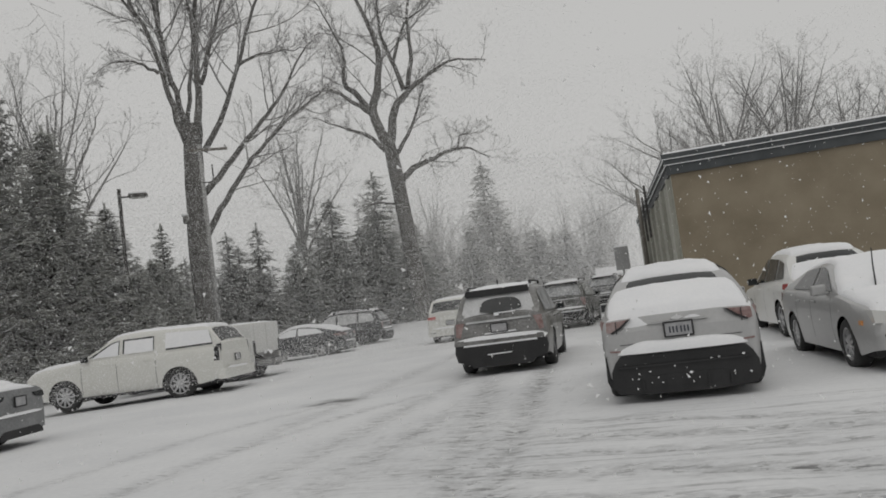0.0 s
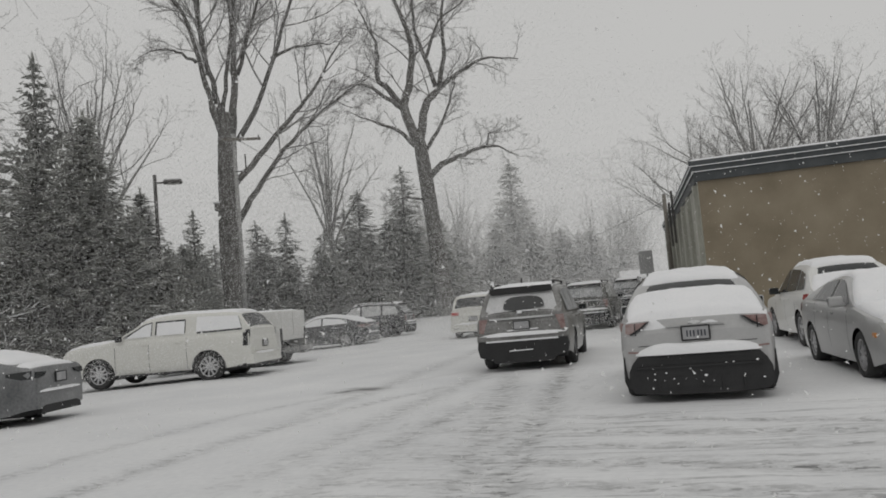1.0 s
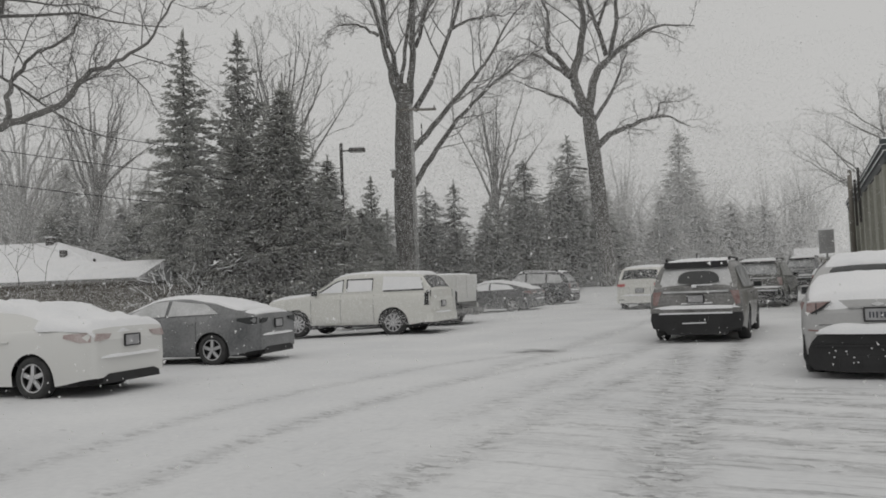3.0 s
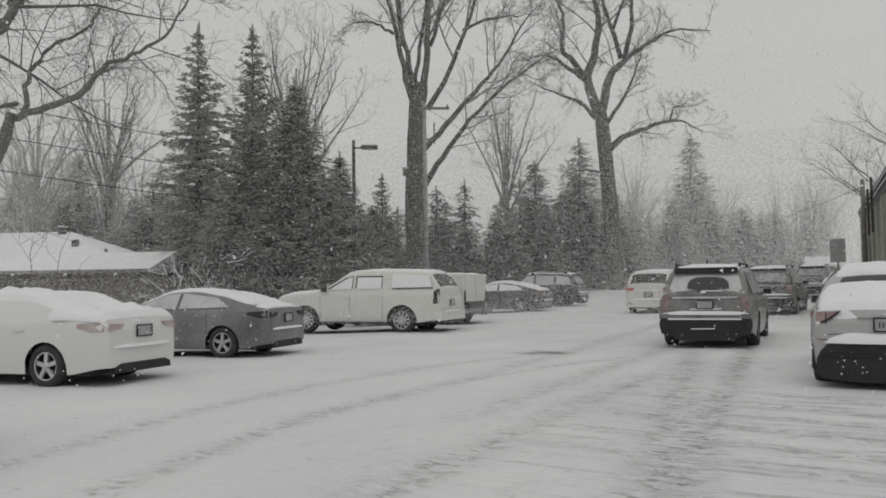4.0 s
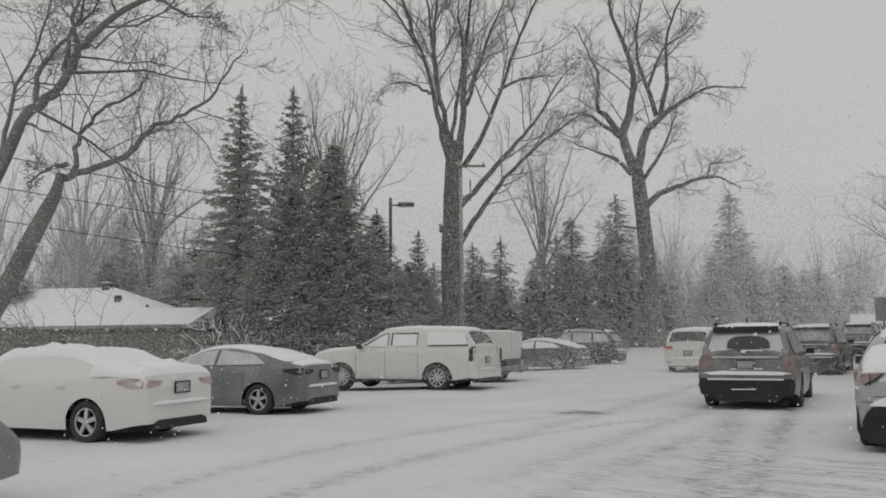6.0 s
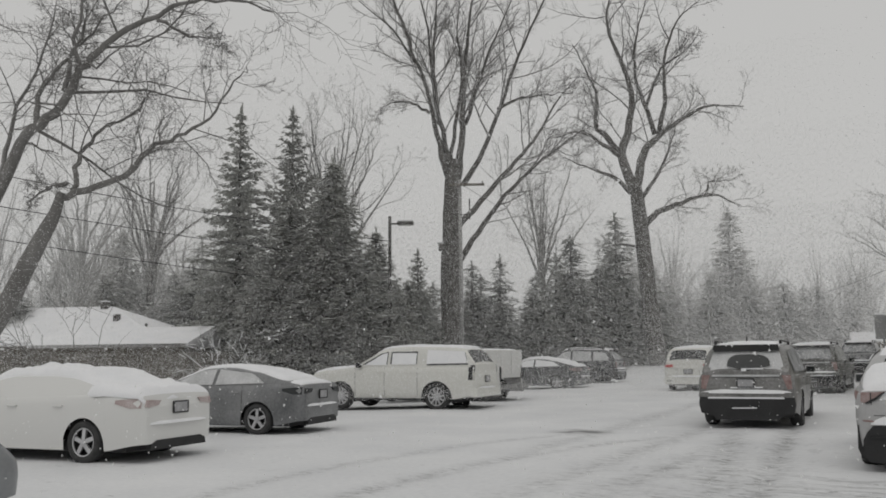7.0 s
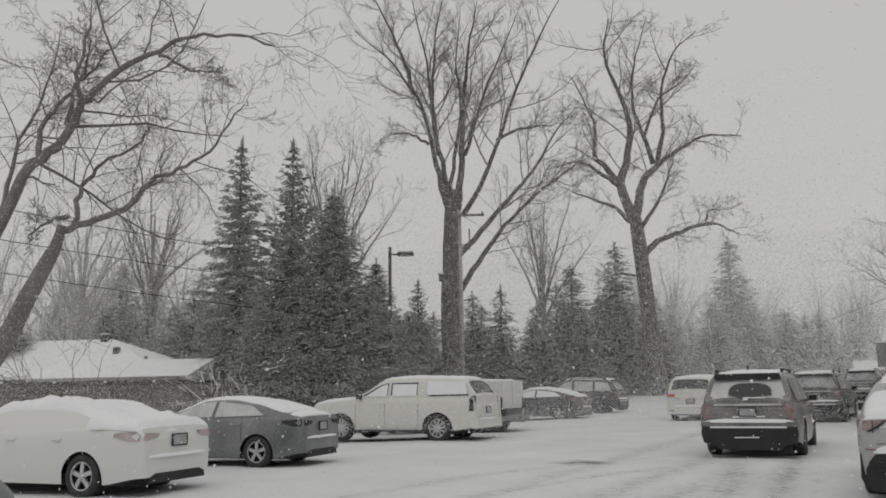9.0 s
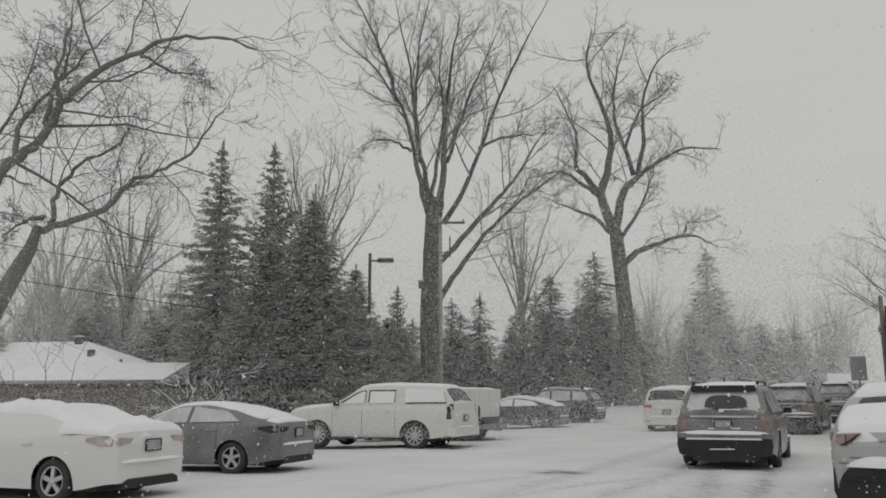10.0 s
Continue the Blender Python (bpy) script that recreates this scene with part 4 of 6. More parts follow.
def white_suv():
    L = 4.75
    c = Car("suv", "white SUV with red tail lamps and snow on roof", ROW, 2.5, 20.6, 6, L, 1.86,
            top=[(-2.37, 0.9), (-2.3, 1.08), (0.9, 1.02), (1.15, 1.02), (2.05, 0.94), (2.37, 0.7)],
            cabin=[(-2.3, 1.08), (-1.72, 1.56), (-1.5, 1.63), (-0.5, 1.68), (0.1, 1.65), (1.1, 1.02)], axles=(-1.36, 1.4), r=0.36, paint_mat=WHITE, roof_w=0.68)
    y = -L / 2
    c.slab("tail_lamp", [(0.46, 1.04), (0.81, 1.05), (0.825, 0.9), (0.52, 0.88)], y - 0.01, 0.4, RED_LENS, "red wrap-round tail lamp")
    for k in (1, -1):
        vs = []
        for yy, z0, z1 in ((-2.33, 0.9, 1.05), (-2.1, 0.91, 1.06), (-1.9, 0.96, 1.05)):
            vs += [(k * (c.side_x(yy, z0) + 0.014), yy, z0), (k * (c.side_x(yy, z1) + 0.014), yy, z1)]
        mesh_object("lamp_wing", vs, [(0, 1, 3, 2), (2, 3, 5, 4)], RED_LENS, c.e)
    c.slab("bumper_cladding", [(-0.85, 0.55), (0.85, 0.55), (0.9, 0.26), (-0.9, 0.26)], y - 0.03, 0.3, BLACK, "", False)
    c.top_pane("rear_window", -2.2, -1.66, 0.97, 0.94)
    c.side_window([(-1.75, 1.15), (-1.55, 1.45), (-1.15, 1.52), (-1.15, 1.13)])
    c.side_window([(-1.05, 1.13), (-1.05, 1.54), (-0.15, 1.58), (-0.15, 1.1)])
    c.side_window([(-0.07, 1.1), (-0.07, 1.58), (0.1, 1.56), (0.8, 1.08)])
    c.snow(-1.62, 0.4, 0.86, 0.08, seed=21, name="roof_snow")
    c.snow(-2.28, -1.85, 0.9, 0.05, seed=22, name="rear_window_snow")
    sill_snow(c, 0.8, y - 0.02, 0.6, 0.1, 0.06)
    c.mirrors(0.6, 1.08, BLACK)
    c.handles((-0.6, 0.3), 0.95)
    c.seams((-1.1, -0.1, 0.9))
    c.plate(y - 0.015, 0.78, bars=False)


def service_truck(x, y, rz):
    """A white truck with a boxy service body, its back to the lane."""
    e = anchor("service_truck", x, y, ground_z(x, y) - 0.02, rz)
    tagged(e, "white service truck with boxy steel body and step bumper", "truck", BAY)
    part("service_body", box_bm([((0, -1.2, 1.3), (1.95, 2.1, 0.95))], 0.03), WHITE, e, "white box body with recessed panels")
    part("cab", box_bm([((0, 0.85, 1.3), (1.9, 1.7, 0.95)), ((0, 2.3, 1.0), (1.86, 1.3, 0.6))], 0.1), WHITE, e)
    for k in (1, -1):
        part("side_door", box_bm([((k * 0.978, -1.9, 1.35), (0.02, 0.5, 0.72))], 0.006), WHITE, e)
        part("body_window", box_bm([((k * 0.978, -0.95, 1.48), (0.02, 1.2, 0.4))], 0.006), FROSTED, e, "snow-dusted side glass")
        part("side_window", box_bm([((k * 0.955, 0.9, 1.5), (0.02, 0.9, 0.4))], 0.006), GLASS, e)
        part("tail_lamp", box_bm([((k * 0.86, -2.26, 1.0), (0.12, 0.03, 0.42))], 0.01), BLACK, e, "dark upright tail lamp")
        part("rear_door", box_bm([((k * 0.42, -2.262, 1.35), (0.78, 0.02, 0.78))], 0.008), WHITE, e)
    for k in (1, -1):
        part("bed_side", box_bm([((k * 0.93, -1.5, 0.72), (0.1, 1.5, 0.36))], 0.02), WHITE, e)
    part("step_bumper", box_bm([((0, -2.4, 0.52), (1.8, 0.22, 0.16)), ((0, -2.55, 0.42), (0.12, 0.3, 0.1))], 0.02), METAL, e, "steel step bumper with hitch")
    part("chassis", box_bm([((0, 0, 0.5), (1.5, 4.6, 0.24))]), BLACK, e)
    for ya in (-1.35, 2.1):
        for s in (1, -1):
            wheel(e, s * 0.97, ya, 0.39, 0.25, DARK_ALLOY, 5)
    vs, fs = [], []
    for j in range(13):
        for i in range(9):
            u, v = -1 + i / 4, -1 + j / 6
            ed = min(1, (1 - abs(u)) / 0.1, (1 - abs(v)) / 0.06) ** 0.5
            vs.append((u * 0.97, -0.35 + v * 1.85, 1.765 + 0.06 * ed * (1 + 0.3 * noise.noise((u, v * 2, 4)))))
    fs = [(j * 9 + i, j * 9 + i + 1, j * 9 + i + 10, j * 9 + i + 9) for j in range(12) for i in range(8)]
    mesh_object("roof_snow", vs, fs, SNOW, e, "fresh snow", smooth=True)


facing_sedan()
white_suv()
service_truck(-15.2, 24.75, 93)
sedan("sedan", "near-black saloon with white snow over roof and glass", BAY, -16.6, 34.3, 95, NAVY, ALLOY, 5, 0.09, "fastback", DIM_LENS, SNOW)
dark_suv(-17.1, 40.0, 96, "near-black SUV with snow over roof, glass and spoiler", NAVY, 1.95, 0.07, False)
dark_suv(-4.35, 33.8, 0, "dark olive SUV with snow on rear window and bumper", OLIVE, 1.95, 0.06, False)
dark_suv(-4.3, 50.5, 0, "dark grey SUV parked far along the lane, snow on roof", GUNMETAL, 1.9, 0.08, False)
sedan("sedan", "silver saloon parked far along the lane under snow", ROW, -2.4, 43.5, 0, SILVER, ALLOY, 5, 0.12)
sedan("sedan", "white car half hidden far down the lane", ROW, -12.2, 62, 20, WHITE, ALLOY, 5, 0.1)


# ---- trees ----
def wander(p, d, length, r0, r1, rng, segs, kink, lift):
    pts, rad = [p.copy()], [r0]
    for i in range(segs):
        d = (d + Vector((rng.gauss(0, kink), rng.gauss(0, kink), rng.gauss(0, kink) + lift))).normalized()
        p = p + d * (length / segs)
        pts.append(p.copy())
        rad.append(r0 + (r1 - r0) * (i + 1) / segs)
    return pts, rad


def sprout(pts, rad, level, depth, rng, out, spread, ratio, lift, dense, kink, sides):
    """Side branches along a limb, and theirs in turn."""
    total = sum((pts[i + 1] - pts[i]).length for i in range(len(pts) - 1))
    n = max(2, int(dense[level] * (0.8 + 0.4 * rng.random())))
    for k in range(n):
        f = 0.22 + 0.78 * (k + rng.random()) / n
        s = min(f, 0.999) * (len(pts) - 1)
        i = int(s)
        p = pts[i].lerp(pts[i + 1], s - i)
        r = rad[i] + (rad[i + 1] - rad[i]) * (s - i)
        d = (pts[i + 1] - pts[i]).normalized()
        side = d.cross(Vector((rng.gauss(0, 1), rng.gauss(0, 1), rng.gauss(0, 1)))).normalized()
        a = radians(spread * (0.6 + 0.7 * rng.random()))
        nd = d * math.cos(a) + side * math.sin(a)
        ln = total * ratio * (0.55 + 0.8 * rng.random()) * (1.15 - 0.5 * f)
        if level == 0:
            ln = min(ln, 5.5)
        rr = max(0.0065, min(r * 0.55, 0.011 * ln + 0.006))
        segs = 5 if level == 0 else 3 if level == 1 else 2
        q, qr = wander(p, nd, ln, rr, max(0.0045, rr * 0.35), rng, segs, kink, lift)
        out.append((level, q, qr, sides[min(level, len(sides) - 1)]))
        if level + 1 < depth:
            sprout(q, qr, level + 1, depth, rng, out, spread, ratio * 1.15, lift, dense, kink, sides)


def bare_tree(name, label, x, y, rz, trunk, trunk_r, limbs, bark, seed, depth=3, dense=(9, 6, 5), spread=48, ratio=0.42, lift=0.06, kink=0.16, z=None, twig=1.0, sides=(5, 4, 3)):
    """A leafless tree: its trunk, main limbs as (points, thickness), and boughs grown along them."""
    rng = random.Random(seed)
    e = anchor(name, x, y, ground_z(x, y) - 0.1 if z is None else z, rz)
    tagged(e, label, "tree", "bare trees")
    tp = [Vector(p) for p in trunk]
    vs, fs = tube(*smooth_line(tp, trunk_r), 12)
    for i, v in enumerate(vs):
        d = 0.06 * noise.noise((v[0] * 2, v[1] * 2, v[2] * 0.7))
        vs[i] = v + Vector((d, d * 0.5, 0))
    mesh_object("trunk", vs, fs, bark, e, smooth=True)
    twigs = []
    for pts, r0 in limbs:
        pts = [Vector(p) for p in pts]
        lp, lr = smooth_line(pts, [r0 * (1 - 0.9 * i / (len(pts) - 1)) for i in range(len(pts))])
        for i in range(1, len(lp)):
            lp[i] = lp[i] + Vector((rng.gauss(0, 0.03), rng.gauss(0, 0.06), rng.gauss(0, 0.03)))
        mesh_object("limb", *tube(lp, lr, 8), bark, e, smooth=True)
        out = []
        sprout(lp, lr, 0, depth, rng, out, spread, ratio, lift, dense, kink, sides)
        twigs += [tube(q, [w * twig for w in qr], s, False) for _, q, qr, s in out]
    tagged(mesh_object("brushwood", *joined(twigs), TWIG if bark is BARK else bark, e, "fine bare boughs and twigs", smooth=True), kind="stuff")
    return e


def smooth_line(pts, rad, per=4):
    """A Catmull-Rom line through the points."""
    out, orad = [], []
    P = [pts[0] * 2 - pts[1]] + list(pts) + [pts[-1] * 2 - pts[-2]]
    for i in range(1, len(P) - 2):
        for k in range(per):
            t = k / per
            a, b, c, d = P[i - 1], P[i], P[i + 1], P[i + 2]
            out.append(0.5 * ((2 * b) + (c - a) * t + (2 * a - 5 * b + 4 * c - d) * t * t + (3 * b - a - 3 * c + d) * t ** 3))
            orad.append(rad[i - 1] + (rad[i] - rad[i - 1]) * t)
    out.append(pts[-1].copy())
    orad.append(rad[-1])
    return out, orad


def branching(limbs, seed, amount=0.35):
    """Gives flat limbs (across, up) some depth; one that springs from another starts at its depth."""
    rng = random.Random(seed)
    out = []
    for points, r in limbs:
        u0, v0 = points[0]
        y0, best = 0.0, 0.8
        for other, _ in out:
            for a, b in zip(other, other[1:]):
                for k in range(5):
                    q = Vector(a).lerp(Vector(b), k / 5)
                    d = math.hypot(q.x - u0, q.z - v0)
                    if d < best:
                        y0, best = q.y, d
        drift = rng.uniform(-amount, amount) * 6 / len(points)
        out.append(([(u, y0 + drift * 1.5 * i, v) for i, (u, v) in enumerate(points)], r))
    return out


def elm():
    limbs = [([(-0.2, 11.5), (-0.8, 14.0), (-1.2, 16.0), (-1.9, 17.9), (-3.2, 19.8), (-5.3, 21.7)], 0.175),
             ([(-0.1, 11.5), (-0.5, 14.3), (-1.0, 17.0), (-1.3, 20.5), (-2.2, 24.8)], 0.18),
             ([(-0.7, 14.7), (-0.9, 17.7), (-0.8, 21.2), (-0.1, 25.1)], 0.12),
             ([(0.3, 11.4), (0.6, 14.3), (0.8, 17.7), (1.2, 21.2), (1.8, 24.4)], 0.23),
             ([(-0.1, 12.3), (0.3, 15.3), (0.7, 17.7), (0.4, 20.5), (0.8, 24.1)], 0.13),
             ([(0.8, 14.7), (1.6, 17.0), (2.5, 19.3), (4.2, 23.0)], 0.12),
             ([(0.6, 11.1), (1.8, 13.0), (2.7, 15.3), (3.8, 18.1), (5.1, 20.9), (6.5, 23.4)], 0.16),
             ([(0.4, 8.9), (2.0, 10.7), (3.7, 12.7), (5.0, 14.3), (6.3, 16.5), (7.7, 18.1)], 0.18),
             ([(0.3, 6.7), (1.4, 8.4), (3.0, 10.4), (4.6, 12.0), (6.3, 13.3), (7.7, 14.1)], 0.175),
             ([(-1.2, 15.2), (-2.1, 15.6), (-3.1, 15.6), (-4.2, 14.9)], 0.09),
             ([(2.6, 15.2), (3.7, 16.0), (5.4, 16.5), (7.2, 16.9)], 0.1),
             ([(-2.0, 18.1), (-2.7, 20.5), (-3.8, 23.0), (-4.9, 25.1)], 0.12)]
    e = bare_tree("bare_tree", "tall bare elm-like tree with vase of upright limbs", -23.05, 37.58, 32,
                  [(-0.1, 0, 0), (-0.1, 0, 2.3), (-0.15, 0, 5.5), (-0.05, 0, 8.7), (0.05, 0, 11.4), (0.1, 0, 12.6)], [0.78, 0.58, 0.54, 0.5, 0.46, 0.3],
                  branching(limbs, 3), BARK, 5, dense=(16, 10, 6), spread=44, ratio=0.32, lift=0.06, kink=0.17)
    part("branch_stub", box_bm([((-0.55, -0.1, 7.6), (0.5, 0.35, 0.4))], 0.1), BARK, e, "broken stub with snow on it")
    part("stub_snow", box_bm([((-0.6, -0.1, 7.84), (0.5, 0.34, 0.1))], 0.04), SNOW, e)


def oak():
    limbs = [([(-0.6, 11.1), (0.5, 12.1), (2.0, 12.7), (3.8, 13.4), (5.5, 13.6), (7.3, 12.9)], 0.27),
             ([(4.6, 13.5), (5.0, 14.7), (6.3, 15.0), (7.8, 15.2)], 0.1),
             ([(-1.2, 13.8), (-2.0, 16.4), (-1.3, 18.4), (-0.9, 21.5), (-1.5, 24.2), (-2.4, 27.4), (-1.8, 30.7)], 0.4),
             ([(-2.1, 16.4), (-3.7, 17.3), (-5.2, 17.9), (-7.1, 17.3)], 0.2),
             ([(-2.0, 16.2), (-3.0, 17.9), (-3.8, 18.8), (-3.6, 21.0), (-4.2, 22.9), (-5.3, 25.4)], 0.26),
             ([(-1.1, 13.9), (-0.5, 16.4), (0.6, 17.7), (2.2, 18.8), (4.2, 19.9), (7.0, 19.8)], 0.35),
             ([(0.4, 17.9), (-0.2, 20.2), (-0.8, 22.6), (-0.6, 25.6), (0.6, 29.6)], 0.2),
             ([(0.7, 17.9), (1.2, 20.6), (1.1, 23.3), (2.1, 26.1), (3.7, 27.5)], 0.19),
             ([(-0.8, 13.0), (0.5, 14.9), (1.3, 16.9), (1.7, 18.4)], 0.17),
             ([(-1.5, 13.5), (-2.7, 14.7), (-4.4, 15.3), (-6.3, 16.1)], 0.18),
             ([(-1.2, 9.5), (-2.9, 9.6), (-4.5, 9.1)], 0.1),
             ([(-0.1, 20.1), (1.1, 22.9), (2.7, 24.1), (4.0, 25.4)], 0.13)]
    bare_tree("bare_tree", "big bare oak-like tree with leaning trunk and crooked limbs", -17.87, 57.18, 32,
              [(0.1, 0, 0), (-0.1, 0, 0.7), (-0.5, 0, 5.6), (-0.85, 0, 10.6), (-1.05, 0, 13.0), (-1.2, 0, 14.4)], [0.98, 0.72, 0.58, 0.53, 0.5, 0.36],
              branching(limbs, 23), BARK, 8, dense=(16, 10, 6), spread=52, ratio=0.33, lift=0.04, kink=0.22, z=0.0, twig=1.1)


def maple():
    limbs = [([(2.4, 6.0), (3.4, 6.3), (4.2, 6.7), (4.7, 7.3), (5.4, 7.7), (6.2, 8.2), (6.9, 9.2), (7.2, 9.7)], 0.105),
             ([(2.8, 6.2), (2.8, 7.0), (2.9, 7.5), (3.4, 8.2), (4.1, 8.8), (4.2, 9.3), (4.0, 10.3)], 0.075),
             ([(-0.9, 1.4), (-0.2, 3.6), (0.6, 5.5), (1.4, 7.4), (2.1, 8.1), (2.7, 9.0), (3.0, 9.6), (3.8, 10.4), (4.9, 10.9), (5.8, 11.3), (7.1, 11.3), (8.0, 11.0)], 0.19),
             ([(1.8, 7.9), (1.7, 8.8), (2.1, 9.6), (2.6, 10.4), (3.2, 11.2), (3.8, 12.0)], 0.085),
             ([(2.5, 8.9), (2.4, 10.0), (2.4, 10.9), (2.3, 12.4)], 0.075),
             ([(2.9, 9.5), (2.7, 10.3), (2.9, 11.4), (2.9, 12.6)], 0.075),
             ([(2.6, 6.4), (1.9, 6.3), (1.2, 6.0)], 0.07),
             ([(4.9, 10.8), (5.7, 10.5), (6.5, 10.5)], 0.05),
             ([(0.9, 6.4), (0.9, 8.2), (1.4, 10.3), (1.6, 12.3)], 0.075)]
    bare_tree("bare_tree", "bare grey tree leaning over snowed-in cars, long arching limb", -21.5, 10.7, 32,
              [(-0.3, 0, 0), (0.1, 0, 1.0), (0.6, 0, 2.0), (1.15, 0, 3.0), (1.7, 0, 4.2), (2.3, 0, 5.4), (2.5, 0, 6.15)], [0.36, 0.29, 0.26, 0.24, 0.22, 0.18, 0.12],
              branching(limbs, 53, 0.25), BARK_SMOOTH, 13, dense=(16, 10, 6), spread=54, ratio=0.36, lift=0.02, kink=0.22, twig=0.75)


def wood_tree(label, x, y, h, bark, seed, spread=0.3, name="bare_tree", dense=(10, 6, 4), rz=None, limb_count=11):
    """A bare tree of the background, with limbs fanned by chance."""
    rng = random.Random(seed)
    fork = h * (0.28 + 0.1 * rng.random())
    limbs = []
    for k in range(limb_count):
        a, out = 2 * math.pi * (k + rng.random() * 0.6) / limb_count * 2.0, h * spread * (0.25 + 0.95 * rng.random())
        top = h * (0.93 + 0.07 * rng.random() - 0.28 * (out / (h * spread * 1.2)) ** 2)
        s = fork * (0.85 + 0.5 * rng.random())
        limbs.append(([(0, 0, s), (out * 0.3 * math.cos(a), out * 0.3 * math.sin(a), s + (top - s) * 0.4), (out * 0.7 * math.cos(a), out * 0.7 * math.sin(a), s + (top - s) * 0.75), (out * math.cos(a), out * math.sin(a), top)], 0.0068 * h))
    return bare_tree(name, label, x, y, rz if rz is not None else rng.uniform(0, 360), [(0, 0, 0), (0.1, 0, fork * 0.5), (0, 0.1, fork), (0, 0.1, h * 0.8)], [0.022 * h, 0.017 * h, 0.013 * h, 0.003 * h], limbs, bark, seed, depth=3, dense=dense, spread=42, ratio=0.33, lift=0.09, kink=0.17, twig=0.9, sides=(4, 3, 3))


def evergreen_meshes(h, r, seed, tiers, droop, ragged, gaps, fine, needles):
    """Trunk, foliage and caught snow of a conifer: boughs in whorls, each carrying rows of narrow needle sprays."""
    rng = random.Random(seed)
    trunk = tube([(0, 0, 0), (0.03, 0, h * 0.5), (0, 0, h)], [0.018 * h, 0.012 * h, 0.01], 7)
    vs, fs, sv, sf = [], [], [], []

    def spray(p, d, size, snow):
        """A narrow tapering blade of needles, with a second one across it."""
        s = d.cross(Vector((rng.gauss(0, 0.3), rng.gauss(0, 0.3), 1)))
        if s.length < 0.05:
            s = Vector((1, 0, 0))
        s.normalize()
        n = s.cross(d).normalized()
        gv, gf = (sv, sf) if snow else (vs, fs)
        for k in range(1 if snow or fine > 0.14 else 2):
            w = (s if k == 0 else n) * size * (0.32 if snow else 0.2)
            o = len(gv)
            gv.extend([p - d * size * 0.25, p + w + d * size * 0.2, p + d * size, p - w + d * size * 0.25])
            gf.append((o, o + 1, o + 2, o + 3))

    for t in range(tiers):
        f = t / (tiers - 1)
        z = h * (0.06 + 0.92 * f)
        reach = r * (1 - f) ** 0.85 * (1 + ragged * rng.uniform(-0.5, 0.35)) + 0.1
        n = max(4, int(5 + 9 * (1 - f)))
        for k in range(n):
            if rng.random() < gaps:
                continue
            a = 2 * math.pi * (k + rng.random()) / n
            ln = reach * (1 + ragged * rng.uniform(-0.6, 0.3))
            rise = droop * (0.3 + 0.7 * (1 - f)) + rng.uniform(-0.15, 0.15)
            d = Vector((math.cos(a), math.sin(a), -rise + 0.4 * f)).normalized()
            steps = max(2, int(ln / fine))
            for i in range(steps):
                q = (i + 0.7) / steps
                p = Vector((0, 0, z)) + d * ln * q + Vector((0, 0, (0.18 if droop < 0.3 else -0.05) * ln * q * q + rng.uniform(-0.06, 0.06)))
                size = (0.24 + 0.22 * (1 - q) * (1 - 0.6 * f)) * (0.6 + 0.8 * rng.random()) * (fine / 0.19 if fine < 0.14 else fine / 0.155 if fine < 0.2 else fine / 0.13 * (1 - 0.3 * f))
                for side in (-1.3, -0.7, 0, 0.7, 1.3) if fine < 0.2 else (-1, -0.3, 0.3, 1):
                    b = a + side * (0.7 + 0.4 * rng.random())
                    spread = Vector((rng.uniform(-1, 1), rng.uniform(-1, 1), rng.uniform(-0.6, 0.5))) * fine
                    spray(p + spread, Vector((math.cos(b), math.sin(b), -0.2 + rng.uniform(-0.35, 0.4))).normalized(), size, False)
                if rng.random() < 0.1:
                    spray(p + Vector((0, 0, 0.07)), Vector((math.cos(a), math.sin(a), -0.15)).normalized(), size * 0.9, True)
    for k in range(14):
        spray(Vector((0, 0, h * (0.93 + 0.006 * k))), Vector((rng.gauss(0, 0.25), rng.gauss(0, 0.25), 1)).normalized(), 0.35, False)
    return trunk, (vs, fs), (sv, sf)


EVERGREENS = {}


def evergreen(label, x, y, h, r, kind, needles, bark=BARK, z=None):
    """A conifer built from one of a few crowns, scaled and turned."""
    key = (kind, needles.name)
    if key not in EVERGREENS:
        shape = {"spruce": (12, 3.0, 3, 34, 0.34, 0.5, 0.14, 0.125), "pine": (12, 3.2, 7, 30, -0.1, 0.7, 0.25, 0.125), "cedar": (12, 3.0, 9, 62, 0.05, 0.25, 0.02, 0.15),
                 "fir": (12, 2.6, 15, 32, 0.2, 0.4, 0.1, 0.27), "far_spruce": (12, 2.8, 18, 30, 0.3, 0.5, 0.14, 0.28)}[kind]
        t, f, s = evergreen_meshes(*shape, needles)
        obs = [mesh_object("trunk", *t, bark, smooth=True), mesh_object("crown", *f, needles), mesh_object("bough_snow", *s, SNOW)]
        EVERGREENS[key] = ([o.data for o in obs], shape)
        for o in obs:
            bpy.data.objects.remove(o)
    data, shape = EVERGREENS[key]
    e = anchor("evergreen_tree", x, y, (ground_z(x, y) - 0.1) if z is None else z, (x * 37 + y * 53) % 360)
    e.scale = (r / shape[1], r / shape[1], h / shape[0])
    for nm, d in zip(("trunk", "crown", "bough_snow"), data):
        o = new(nm, d)
        o.parent = e
        tagged(o, label={"bough_snow": "snow caught on the boughs"}.get(nm, ""), kind="stuff" if nm == "bough_snow" else "")
    return tagged(e, label, "tree", "evergreens")


